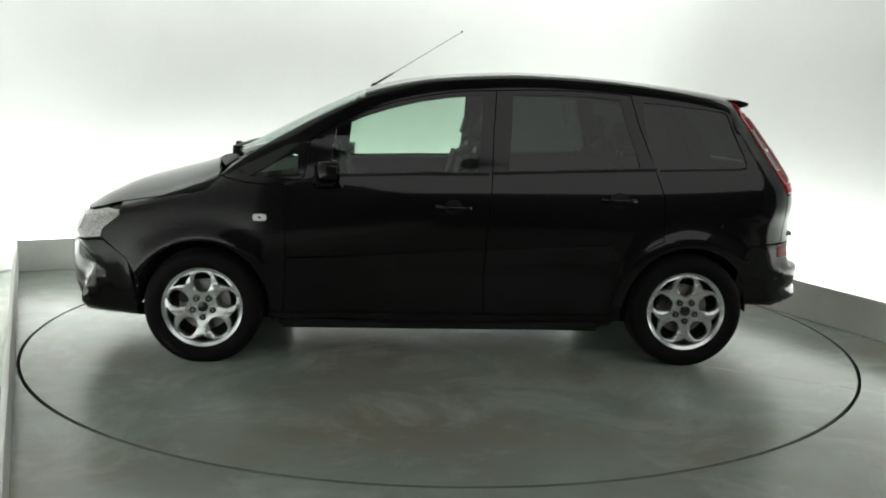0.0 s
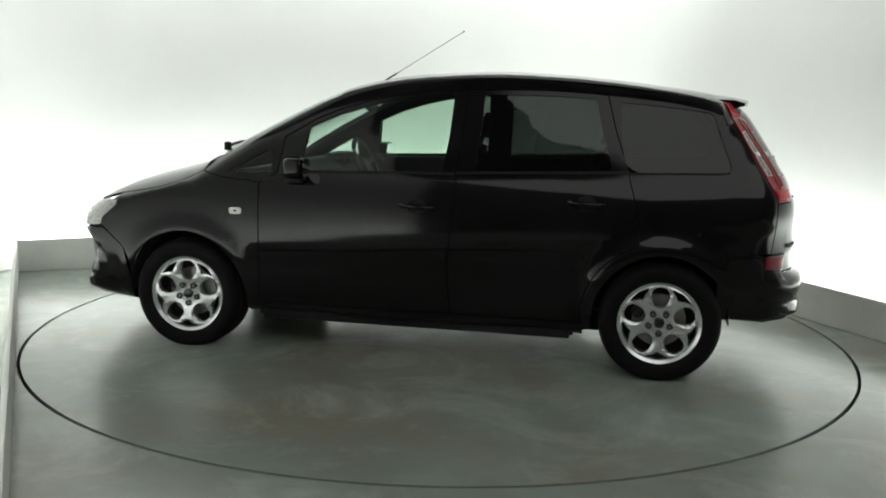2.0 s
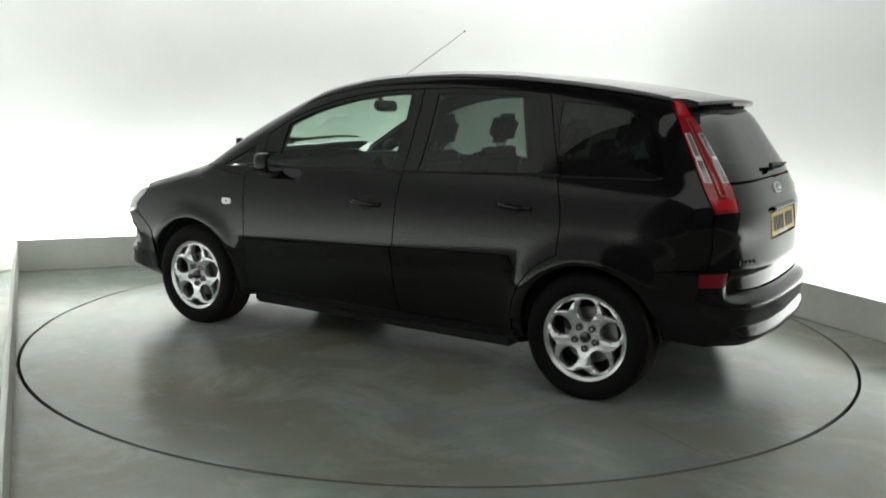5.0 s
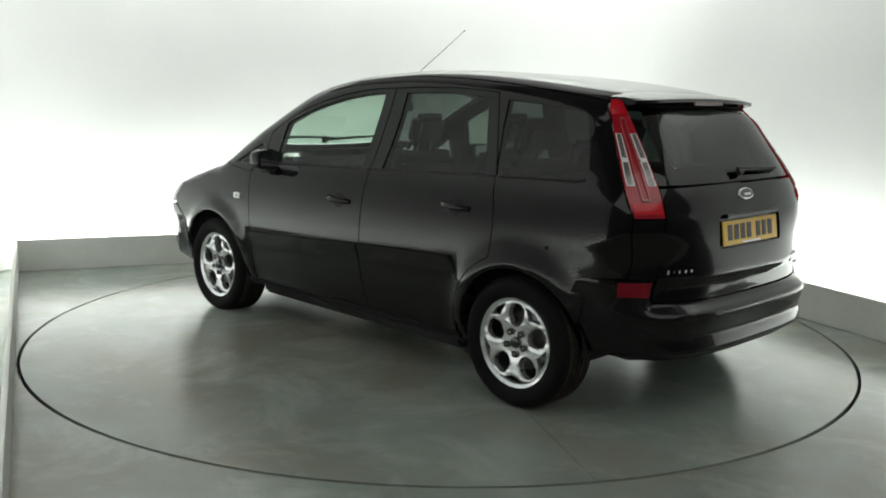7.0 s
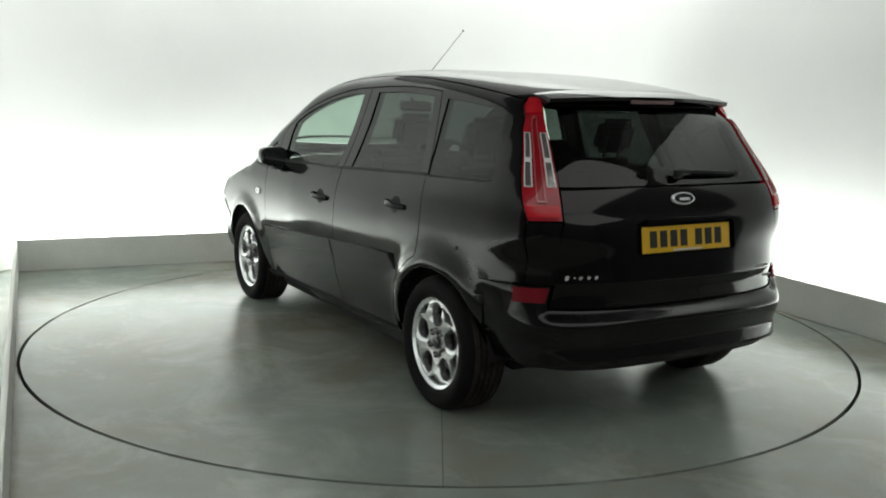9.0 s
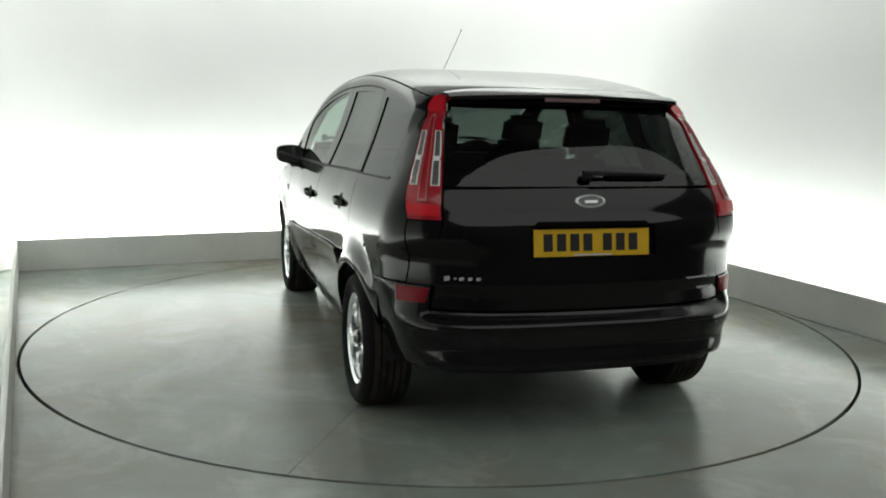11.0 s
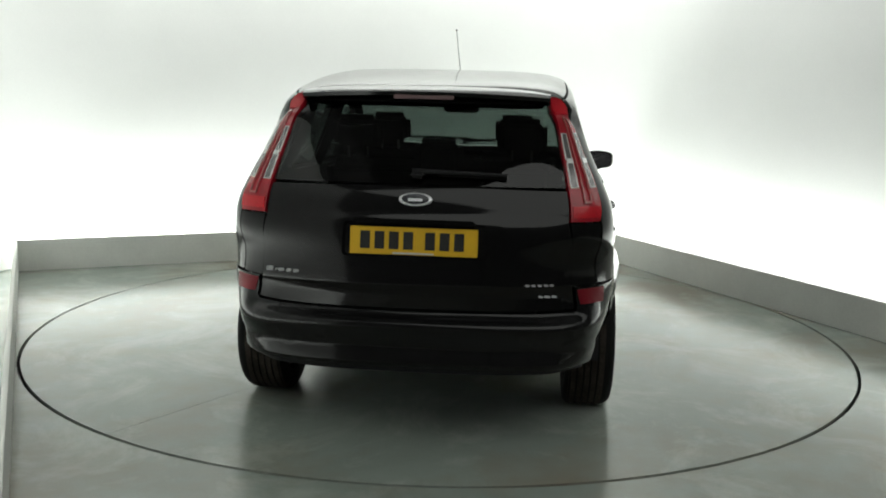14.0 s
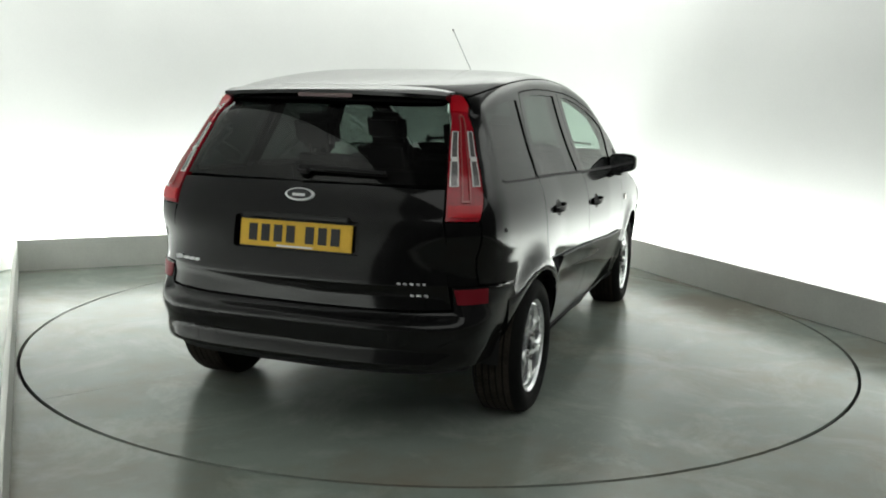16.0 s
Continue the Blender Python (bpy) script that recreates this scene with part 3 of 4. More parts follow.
QUARTER_PANE = [(-1.075, 1.445), (-1.25, 1.433), (-1.42, 1.416), (-1.53, 1.402), (-1.552, 1.388), (-1.594, 1.27), (-1.640, 1.150), (-1.645, 1.122), (-1.632, 1.107), (-1.605, 1.102), (-1.35, 1.094), (-1.135, 1.088),
                (-1.118, 1.105), (-1.105, 1.18), (-1.08, 1.32)]
SMALL_PANE = [(1.055, 1.015), (0.93, 1.085), (0.83, 1.138), (0.80, 1.135), (0.80, 1.03), (0.815, 1.018)]
DOOR_TOP = FRONT_DOOR[3:13] + REAR_DOOR[7:17]
LAMP_EDGE = [(-1.598, 1.456), (-1.70, 1.28), (-1.795, 1.12), (-1.888, 0.965), (-1.885, 0.80), (-1.872, 0.692)]


def build_body(car):
    gap = 0.003
    hood_back = 1.22
    fender = [(0.865, 0.50), (0.885, 0.275), (0.955, 0.275)] + arc(AXLE_F, 0.32, 0.352, 180, 20, 22) \
        + [(1.70, 0.56), (1.765, 0.62), (1.835, 0.685), (1.828, 0.725), (1.735, 0.80), (1.732, 0.828)] + edge_run(1.735, hood_back, 10) + [(1.08, 0.985), (0.862, 0.965), (0.862, 0.75)]
    body_side = DOOR_TOP[::-1] + [(1.08, 0.985)] + edge_run(hood_back, -1.585, 44) + LAMP_EDGE + [(-1.74, 0.688), (-1.70, 0.60), (-1.685, 0.50)] \
        + [(AXLE_R + 0.352 * math.cos(radians(a)), 0.32 + 0.352 * math.sin(radians(a))) for a in np.linspace(158, 0, 22)] \
        + arc(AXLE_R, 0.32, 0.415, 4, 68, 10)
    sill = [(0.965, 0.272), (-0.93, 0.272), (-0.93, 0.186), (0.94, 0.176)]
    shell = [(1.72, 0.30)] + [(1.80, 0.66)] + edge_run(1.80, -1.57, 50) + LAMP_EDGE[:4] + [(-1.80, 0.60), (-1.70, 0.45)] \
        + [(AXLE_R + 0.357 * math.cos(radians(a)), 0.32 + 0.357 * math.sin(radians(a))) for a in np.linspace(158, -12, 22)] + [(-0.9, 0.215), (0.92, 0.215)] \
        + [(AXLE_F + 0.357 * math.cos(radians(a)), 0.32 + 0.357 * math.sin(radians(a))) for a in np.linspace(190, 5, 24)]
    for mirror in (False, True):
        def side(name, outer, mat, parent, **k):
            return skin(name, outer, side_map, mat, parent, mirror=mirror, flip=True, **k)
        side("front_wing", inset(fender, gap), PAINT, car)
        side("body_side", inset(body_side, gap), PAINT, car, holes=[QUARTER_PANE, SMALL_PANE], step=0.032)
        side("sill", inset(sill, 0.001), PLASTIC, car, depth=0.05)
        side("inner_frame", shell, PLASTIC, car, holes=[inset(p, -0.008) for p in (FRONT_PANE, REAR_PANE, QUARTER_PANE, SMALL_PANE)], lift=-0.014, depth=0.03)
        side("quarter_window", inset(QUARTER_PANE, -0.006), QUARTER_GLASS, car, lift=-0.006, depth=0.003, label="dark tinted rear quarter window")
        low = [(-1.150, 1.078), (-1.35, 1.084), (-1.60, 1.091), (-1.640, 1.099)]
        side("quarter_seal", low + [(q[0], q[1] + 0.009) for q in low[::-1]], PLASTIC, car, lift=0.003, depth=0.005)
        side("corner_window", inset(SMALL_PANE, -0.006), SIDE_GLASS, car, lift=-0.006, depth=0.003)
        for name, outer, pane, mat, hx, hz in (("front_door", FRONT_DOOR, FRONT_PANE, SIDE_GLASS, -0.03, 0.872), ("rear_door", REAR_DOOR, REAR_PANE, DARK_GLASS, -0.925, 0.923)):
            door = side(name, inset(outer, gap), PAINT, car, holes=[pane])
            side("window", inset(pane, -0.006), mat, door, lift=-0.006, depth=0.003)
            # handle: a bow across a dark oval that paints the cup's shade
            cup = [(hx + 0.050 * math.cos(f), hz + 0.041 * math.sin(f)) for f in np.linspace(0, 2 * math.pi, 20, endpoint=False)]
            side("handle_cup_shade", cup, PLASTIC, door, lift=0.0012, depth=0.001)
            s = -1 if mirror else 1
            path = []
            for k in np.linspace(-1, 1, 11):
                x, z = hx + 0.092 * k, hz + 0.004 * k
                path.append((x, s * (float(side_y(x, z)) + 0.002 + 0.030 * (1 - abs(k) ** 3)), z))
            bm = tube(path, 0.0105, 10)
            for v in bm.verts:
                v.co.z = hz + (v.co.z - hz) * 1.35
            part("handle", bm, PAINT, door)
            # moulding along the door
            x0, x1 = (0.855, -0.196) if name == "front_door" else (-0.212, -0.90)
            xs = np.linspace(x0, x1, 9)
            strip = [(x, fold_z(x)) for x in xs] + ([(-0.945, 0.60)] if name == "rear_door" else []) + [(x, fold_z(x) - 0.085) for x in xs[::-1]]
            skin("moulding", strip, fold_map, LOWER, door, mirror=mirror, flip=True, depth=0.014, step=0.03)
            belt = [(q[0], q[1]) for q in ([(0.87, 0.972), (0.62, 1.022), (0.2, 1.036), (-0.22, 1.042)] if name == "front_door" else [(-0.23, 1.046), (-0.65, 1.062), (-1.135, 1.08)])]
            seal = belt + [(q[0], q[1] + 0.013) for q in belt[::-1]]
            side("window_seal", seal, PLASTIC, door, lift=0.004, depth=0.006)
        px, pz = (-1.75, 0.91) if mirror else (-1.50, 0.79)
        plug = [(px + 0.009 * math.cos(f), pz + 0.009 * math.sin(f)) for f in np.linspace(0, 2 * math.pi, 14, endpoint=False)]
        side("body_plug", plug, PLASTIC, car, lift=0.003, depth=0.003)
        # repeater lamp on the wing
        rep = [(0.995 + 0.036 * math.copysign(abs(math.cos(f)) ** 0.5, math.cos(f)), 0.803 + 0.019 * math.copysign(abs(math.sin(f)) ** 0.6, math.sin(f))) for f in np.linspace(0, 2 * math.pi, 24, endpoint=False)]
        rl = side("side_repeater", rep, WHITE_LENS, car, lift=0.007, depth=0.008, label="small clear side repeater lamp")
        side("repeater_bulb", [(0.995 + 0.008 * math.cos(f), 0.803 + 0.006 * math.sin(f)) for f in np.linspace(0, 6.2832, 10, endpoint=False)], TRIM, rl, lift=0.008, depth=0.001)

    # bonnet, windscreen, roof
    def across(x0, x1, n, shrink=0.0):
        xs = np.linspace(x0, x1, n)
        ys = side_y(xs, edge_z(xs)) - shrink
        return list(zip(xs, ys))

    left = across(1.22, 1.74, 12, 0.004)
    nose = [(1.85, 0.755), (1.93, 0.69), (1.99, 0.58), (2.035, 0.40), (2.065, 0.2), (2.075, 0.0)]
    half = left + nose
    bonnet = half + [(x, -y) for x, y in half[::-1][1:]] + [(1.27, -0.5), (1.33, -0.25), (1.35, 0.0), (1.33, 0.25), (1.27, 0.5)]
    skin("bonnet", bonnet, top_map, PAINT, car, depth=0.014)
    base = [(1.22, 0.70), (1.27, 0.5), (1.33, 0.25), (1.35, 0.0)]
    cowl = [(1.215, 0.70)] + [(x - 0.003, y) for x, y in base[1:]] + [(x - 0.003, -y) for x, y in base[1:3][::-1]] + [(1.215, -0.70), (1.13, -0.70), (1.19, -0.5), (1.25, -0.25), (1.265, 0), (1.25, 0.25), (1.19, 0.5), (1.13, 0.70)]
    skin("scuttle_grille", cowl, top_map, PLASTIC, car, lift=-0.01)
    run = across(1.13, 0.46, 16, 0.005)
    screen = run + [(0.43, 0.3), (0.42, 0.0), (0.43, -0.3)] + [(x, -y) for x, y in run[::-1]] + [(1.185, -0.5), (1.245, -0.25), (1.26, 0), (1.245, 0.25), (1.185, 0.5)]
    skin("windscreen", screen, top_map, SCREEN_GLASS, car, lift=-0.003, depth=0.004, label="curved clear windscreen")
    run = across(0.455, -1.60, 40, 0.004)
    roof = [(0.415, 0.0), (0.425, 0.3)] + run + [(-1.645, 0.30), (-1.655, 0.0), (-1.645, -0.30)] + [(x, -y) for x, y in run[::-1]] + [(0.425, -0.3)]
    skin("roof", roof, top_map, PAINT, car, depth=0.012)

    # front end
    def both(half):
        return half + [(-u, z) for u, z in half[::-1]]
    bumper = both([(1.03, 0.175), (1.06, 0.30), (1.075, 0.42), (1.05, 0.56), (0.95, 0.664), (0.81, 0.658), (0.50, 0.652), (0.35, 0.655), (0.12, 0.66)])
    skin("nose_frame", both([(0.95, 0.40), (0.95, 0.70), (0.90, 0.78), (0.75, 0.80), (0.4, 0.80), (0.1, 0.80)]), front_map, PLASTIC, car, lift=-0.03, depth=0.01)
    skin("front_bumper", bumper, front_map, LOWER, car, depth=0.02, lift=0.004)
    skin("front_grille", both([(0.33, 0.655), (0.36, 0.74), (0.15, 0.765)]), front_map, PLASTIC, car, lift=-0.006, depth=0.02)
    skin("lower_grille", both([(0.62, 0.24), (0.60, 0.36), (0.2, 0.40)]), front_map, PLASTIC, car, lift=0.006, depth=0.004)
    for mirror in (False, True):
        lamp = [(0.40, 0.665), (0.55, 0.660), (0.81, 0.664), (0.94, 0.680), (0.955, 0.727), (1.03, 0.80), (1.02, 0.828), (0.93, 0.832), (0.84, 0.812), (0.60, 0.79), (0.42, 0.765)]
        hl = skin("headlamp", inset(lamp, 0.004), front_map, CLEAR, car, lift=0.003, depth=0.03, mirror=mirror, label="clear headlamp unit")
        skin("headlamp_reflector", [(0.74 + 0.075 * math.cos(f), 0.735 + 0.045 * math.sin(f)) for f in np.linspace(0, 6.2832, 20, endpoint=False)], front_map, CHROME, hl, lift=0.006, depth=0.001, mirror=mirror)

    # rear end
    def line(z):
        """Angle of the line between tailgate and lamp."""
        return np.interp(z, [0.58, 0.68, 0.955, 1.03, 1.12, 1.25, 1.39, 1.455], [0.725, 0.715, 0.692, 0.704, 0.728, 0.778, 0.852, 0.900])
    zs = np.linspace(0.955, 1.082, 5)
    gate = both([(0.0, 0.588), (0.5, 0.588), (0.715, 0.592), (0.72, 0.70), (0.71, 0.85)] + [(float(line(z)), z) for z in zs] + [(0.35, 1.088), (0.0, 1.09)])
    hole = [(0.345, 0.812), (0.335, 0.802), (-0.335, 0.802), (-0.345, 0.812), (-0.345, 0.932), (-0.335, 0.94), (0.335, 0.94), (0.345, 0.932)]
    tailgate = skin("tailgate", inset(gate[1:-1], 0.003), rear_map, PAINT, car, holes=[hole], depth=0.024, flip=True, step=0.04)
    skin("plate_recess", inset(hole, -0.012), rear_map, LOWER, tailgate, lift=-0.022, depth=0.002, flip=True, step=0.1)
    zs = np.linspace(1.092, 1.428, 10)
    pane = both([(0.0, 1.094), (0.35, 1.092)] + [(float(line(z)), z) for z in zs] + [(0.3, 1.430), (0.0, 1.430)])
    top = both([(0.0, 1.432), (0.5, 1.432), (0.86, 1.430), (0.895, 1.452), (0.86, 1.458), (0.4, 1.462), (0.0, 1.464)])
    skin("gate_header", top[1:-1], rear_map, PLASTIC, car, depth=0.03, flip=True)
    skin("rear_window", inset(pane[1:-1], 0.002), rear_map, REAR_GLASS, car, lift=-0.003, depth=0.004, flip=True, label="dark tinted rear window")
    bump = both([(0.0, 0.354), (0.6, 0.353), (0.92, 0.346), (1.07, 0.328), (1.085, 0.40), (1.12, 0.55), (1.10, 0.60), (1.06, 0.684), (0.735, 0.684), (0.728, 0.60), (0.715, 0.583), (0.4, 0.58), (0.0, 0.578)])
    skin("rear_bumper", bump[1:-1], rear_map, LOWER, car, depth=0.03, lift=0.002, flip=True, step=0.018)
    val = both([(0.0, 0.312), (0.62, 0.313), (0.82, 0.316), (0.98, 0.322), (0.98, 0.350), (0.62, 0.360), (0.0, 0.360)])
    skin("bumper_valance", val[1:-1], rear_map, PLASTIC, car, lift=-0.022, depth=0.03, flip=True)
    for mirror in (False, True):
        def corner(name, outer, mat, parent, **k):
            return skin(name, outer, rear_map, mat, parent, mirror=mirror, flip=True, step=0.025, **k)
        zs = np.linspace(1.458, 0.958, 12)
        inner = [(float(line(z)) + 0.006, z) for z in zs]
        outer = []
        for z in zs[::-1]:
            x = np.interp(z, [q[1] for q in LAMP_EDGE[::-1]], [q[0] for q in LAMP_EDGE[::-1]])
            outer.append((math.degrees(math.atan2(float(side_y(x, z)), -x - PIVOT)) / 60 - 0.004, z))
        lamp = corner("tail_lamp", inner + outer, LENS, car, lift=0.004, depth=0.03, label="tall red tail lamp with clear strips")
        def strip(k0, k1, z0, z1):
            pick = lambda z, k: float(np.interp(z, zs[::-1], [q[0] for q in inner[::-1]])) * (1 - k) + float(np.interp(z, zs[::-1], [q[0] for q in outer])) * k
            zz = np.linspace(z0, z1, 6)
            return [(pick(z, k0), z) for z in zz] + [(pick(z, k1), z) for z in zz[::-1]]
        for k0, k1, z0, z1 in ((0.05, 0.31, 1.090, 1.190), (0.05, 0.31, 1.200, 1.308), (0.69, 0.94, 1.090, 1.190), (0.69, 0.94, 1.200, 1.308)):
            corner("lamp_strip", strip(k0, k1, z0, z1), WHITE_LENS, lamp, lift=0.006, depth=0.002)
            corner("strip_insert", strip(k0 + 0.045, k1 - 0.045, z0 + 0.003, z1 - 0.003), CELL, lamp, lift=0.008, depth=0.001)
        for k0, k1 in ((0.07, 0.30), (0.70, 0.93)):
            corner("strip_bridge", strip(k0, k1, 1.186, 1.204), WHITE_LENS, lamp, lift=0.010, depth=0.003)
        for k0, k1, z0, z1 in ((0.375, 0.415, 1.035, 1.365), (0.585, 0.625, 1.035, 1.365), (0.375, 0.625, 1.028, 1.036), (0.42, 0.58, 1.364, 1.371)):
            corner("lamp_rib", strip(k0, k1, z0, z1), PINK, lamp, lift=0.012, depth=0.006)
        corner("lamp_foot", strip(0.05, 0.95, 0.972, 1.018), RED, lamp, lift=0.009, depth=0.005)
        corner("lamp_crown", strip(0.06, 0.94, 1.385, 1.448), RED, lamp, lift=0.009, depth=0.005)
        zs2 = np.linspace(0.952, 0.69, 8)
        edge2 = []
        for z in zs2[::-1]:
            x = np.interp(z, [q[1] for q in LAMP_EDGE[::-1]], [q[0] for q in LAMP_EDGE[::-1]])
            edge2.append((math.degrees(math.atan2(float(side_y(x, z)), -x - PIVOT)) / 60 - 0.003, z))
        corner("rear_corner", [(float(line(z)) + 0.006, z) for z in zs2] + edge2, PAINT, car)
        corner("rear_reflector", [(0.745, 0.614), (0.885, 0.614), (0.885, 0.676), (0.738, 0.676)], DARKRED, car, lift=0.006, depth=0.006, label="dark red reflector in the bumper")

    # spoiler over the rear window
    bm = bmesh.new()
    rows = []
    ys = np.linspace(-0.54, 0.54, 25)
    for y in ys:
        k = abs(y) / 0.54
        z0 = float(top_z(np.array(-1.585), np.array(y)))
        tail, zt = -1.775 + 0.060 * k ** 2.5, 1.474 - 0.016 * k ** 2
        prof = [(-1.56, z0 + 0.002), (-1.66, (z0 + 0.004) * 0.5 + (zt + 0.008) * 0.5), (tail + 0.03, zt + 0.006), (tail, zt - 0.002), (tail + 0.004, zt - 0.018), (tail + 0.05, zt - 0.030), (-1.66, zt - 0.035), (-1.58, z0 - 0.02)]
        rows.append([bm.verts.new((x, y, z)) for x, z in prof])
    for a, b in zip(rows, rows[1:]):
        for j in range(len(a)):
            bm.faces.new((a[j], a[(j + 1) % len(a)], b[(j + 1) % len(a)], b[j]))
    bm.faces.new(rows[0])
    bm.faces.new(rows[-1][::-1])
    bmesh.ops.recalc_face_normals(bm, faces=bm.faces)
    spoiler = part("spoiler", bm, PAINT, car)
    part("brake_light", boxed((-1.768, 0, 1.449), (0.012, 0.26, 0.018), None, 0.003), SMOKED, spoiler, "smoked high brake light strip")


def on_rear(y, z, out=0.0):
    """A place on the tail at y, z, and the slope there."""
    x = float(end_x(np.array(y), np.array(z), -1))
    return Vector((x - out, y, z))


def build_rear_details(car):
    # number plate, its characters as plain bars
    lean = Matrix.Rotation(radians(8), 3, "Y")
    c = Vector((-2.034, 0, 0.866))
    plate = part("number_plate", boxed(c, (0.006, 0.526, 0.114), lean, 0.002), YELLOW, car, "yellow rear number plate with plain dark bars")
    pitch, y = 0.0595, 0.200
    for k in range(7):
        o = lean @ Vector((-0.0045, y, 0.002))
        part("plate_bar", boxed(c + o, (0.002, 0.040, 0.072), lean, 0.0), INK, plate)
        y -= pitch + (0.030 if k == 3 else 0.0)
    part("plate_strip", boxed(c + lean @ Vector((-0.0045, 0.0, -0.050)), (0.002, 0.17, 0.007), lean), BADGE, plate)
    # oval emblem
    bm = lathe([(0.0, 0.012), (0.030, 0.011), (0.0352, 0.008), (0.036, 0.0)], 40, "X")
    tilt = Matrix.Rotation(radians(22), 4, "Y") @ Matrix.Rotation(radians(180), 4, "Z")
    bmesh.ops.transform(bm, matrix=Matrix.Translation(on_rear(0, 1.033, -0.002)) @ tilt @ Matrix.Diagonal((1, 1.95, 0.80, 1)), verts=bm.verts)
    emblem = part("emblem", bm, BADGE, car, "oval chrome emblem with a plain dark field")
    bm = lathe([(0.0, 0.0142), (0.0285, 0.0138), (0.029, 0.010)], 40, "X")
    bmesh.ops.transform(bm, matrix=Matrix.Translation(on_rear(0, 1.033, -0.002)) @ tilt @ Matrix.Diagonal((1, 1.95, 0.76, 1)), verts=bm.verts)
    part("emblem_field", bm, BADGE_DARK, emblem)
    part("emblem_bar", boxed(on_rear(0, 1.034, 0.0128), (0.003, 0.062, 0.015), Matrix.Rotation(radians(22), 3, "Y"), 0.004), BADGE, emblem)
    # badges as plain bars
    for name, y0, z0, sizes in (("model_badge", 0.632, 0.722, ((0.040, 0.020), (0.018, 0.006), (0.036, 0.014), (0.032, 0.014), (0.032, 0.014))),
                                ("trim_badge", -0.455, 0.700, ((0.026, 0.009), (0.024, 0.009), (0.026, 0.009), (0.026, 0.009), (0.022, 0.009))),
                                ("engine_badge", -0.515, 0.655, ((0.022, 0.010), (0.030, 0.010), (0.026, 0.010)))):
        top = None
        y = y0
        for w, h in sizes:
            q = on_rear(y - w / 2, z0, 0.012)
            bm = boxed(q, (0.004, w * 0.92, h), Matrix.Rotation(math.atan2(y, 2.0) * 1.2, 3, "Z"), 0.002)
            if top is None:
                top = part(name, bm, BADGE_DULL, car, "small dull silver badge of plain bars")
            else:
                part("badge_bar", bm, BADGE_DULL, top)
            y -= w
    # rear wiper on the glass
    pts = [on_rear(y, 1.140 + 0.012 * math.sin(2.5 * (y + 0.36)), 0.030 - 0.012 * abs(y + 0.05)) for y in np.linspace(0.02, -0.37, 8)]
    arm = part("rear_wiper", tube(pts, 0.010, 8, 0.6), PLASTIC, car, "black rear wiper arm")
    part("wiper_pivot", boxed(on_rear(0.0, 1.132, 0.018), (0.04, 0.06, 0.028), None, 0.011, 3), PLASTIC, arm)
    part("wiper_blade", tube([p + Vector((0.014, 0, -0.012)) for p in pts[2:]], 0.008, 6), RUBBER, arm)
    # handle strip above the plate and reversing lens
    part("gate_handle", boxed((-2.034, 0, 0.946), (0.030, 0.50, 0.020), None, 0.006), PAINT, car)
    # roof aerial
    base = Vector((0.425, 0, 1.505))
    aerial = part("aerial", lathe([(0.0, 0.022), (0.012, 0.02), (0.020, 0.008), (0.026, 0.0)], 20, "Z", base), PLASTIC, car, "thin black roof aerial")
    tip = Vector((-0.106, 0, 1.846))
    b2 = base + Vector((0.0, 0, 0.012))
    part("aerial_foot", tube([b2, b2 + (tip - b2) * 0.22], 0.0065, 8, 0.7), RUBBER, aerial)
    part("aerial_mast", tube([b2 + (tip - b2) * 0.2, tip], 0.0021, 6, 0.8), PLASTIC, aerial)
    part("aerial_tip", lathe([(0.0, 0.006), (0.005, 0.004), (0.005, -0.004), (0.0, -0.006)], 10, "Z", tip), PLASTIC, aerial)
    # front wipers, parked
    for y0, y1, x0, x1 in ((0.62, -0.05, 1.14, 1.20), (0.02, -0.62, 1.23, 1.13)):
        pts = [(x0 + (x1 - x0) * k + 0.02, y0 + (y1 - y0) * k, float(top_z(np.array(x0 + (x1 - x0) * k + 0.02), np.array(y0 + (y1 - y0) * k))) + 0.018) for k in np.linspace(0, 1, 6)]
        w = part("front_wiper", tube(pts, 0.010, 8, 0.7), PLASTIC, car, "black windscreen wiper")
        part("wiper_pivot", lathe([(0.0, 0.03), (0.02, 0.026), (0.022, -0.02)], 16, "Z", (pts[0][0], pts[0][1], pts[0][2])), PLASTIC, w)


def build_mirror(car, s):
    """A door mirror: a rounded housing on a short foot, the glass facing to the rear."""
    bm = bmesh.new()
    bmesh.ops.create_uvsphere(bm, u_segments=28, v_segments=16, radius=1)
    for v in bm.verts:
        x, y, z = v.co
        x, y, z = (math.copysign(abs(q) ** 0.5, q) for q in (x, y, z))
        x = x * 0.072 if x > 0 else x * 0.045
        taper = 1 - 0.16 * max(y, 0)
        v.co = (0.630 + x - 0.02 * y, s * (0.934 + 0.092 * y), 1.056 + 0.062 * z * taper + 0.004 * y)
    if s < 0:
        bmesh.ops.reverse_faces(bm, faces=bm.faces)
    m = part("door_mirror", bm, PAINT, car, "black rounded door mirror")
    part("mirror_foot", boxed((0.655, s * 0.880, 1.008), (0.12, 0.12, 0.070), None, 0.016, 3), PLASTIC, m)
    bm = bmesh.new()
    bmesh.ops.create_circle(bm, cap_ends=True, segments=28, radius=1)
    for v in bm.verts:
        x, y = (math.copysign(abs(q) ** 0.5, q) for q in v.co.xy)
        v.co = (0.5765 - 0.010 * y, s * (0.934 + 0.078 * y), 1.056 + 0.050 * x * (1 - 0.16 * max(y, 0)))
    part("mirror_glass", bm, CHROME, m, "silvered mirror glass")


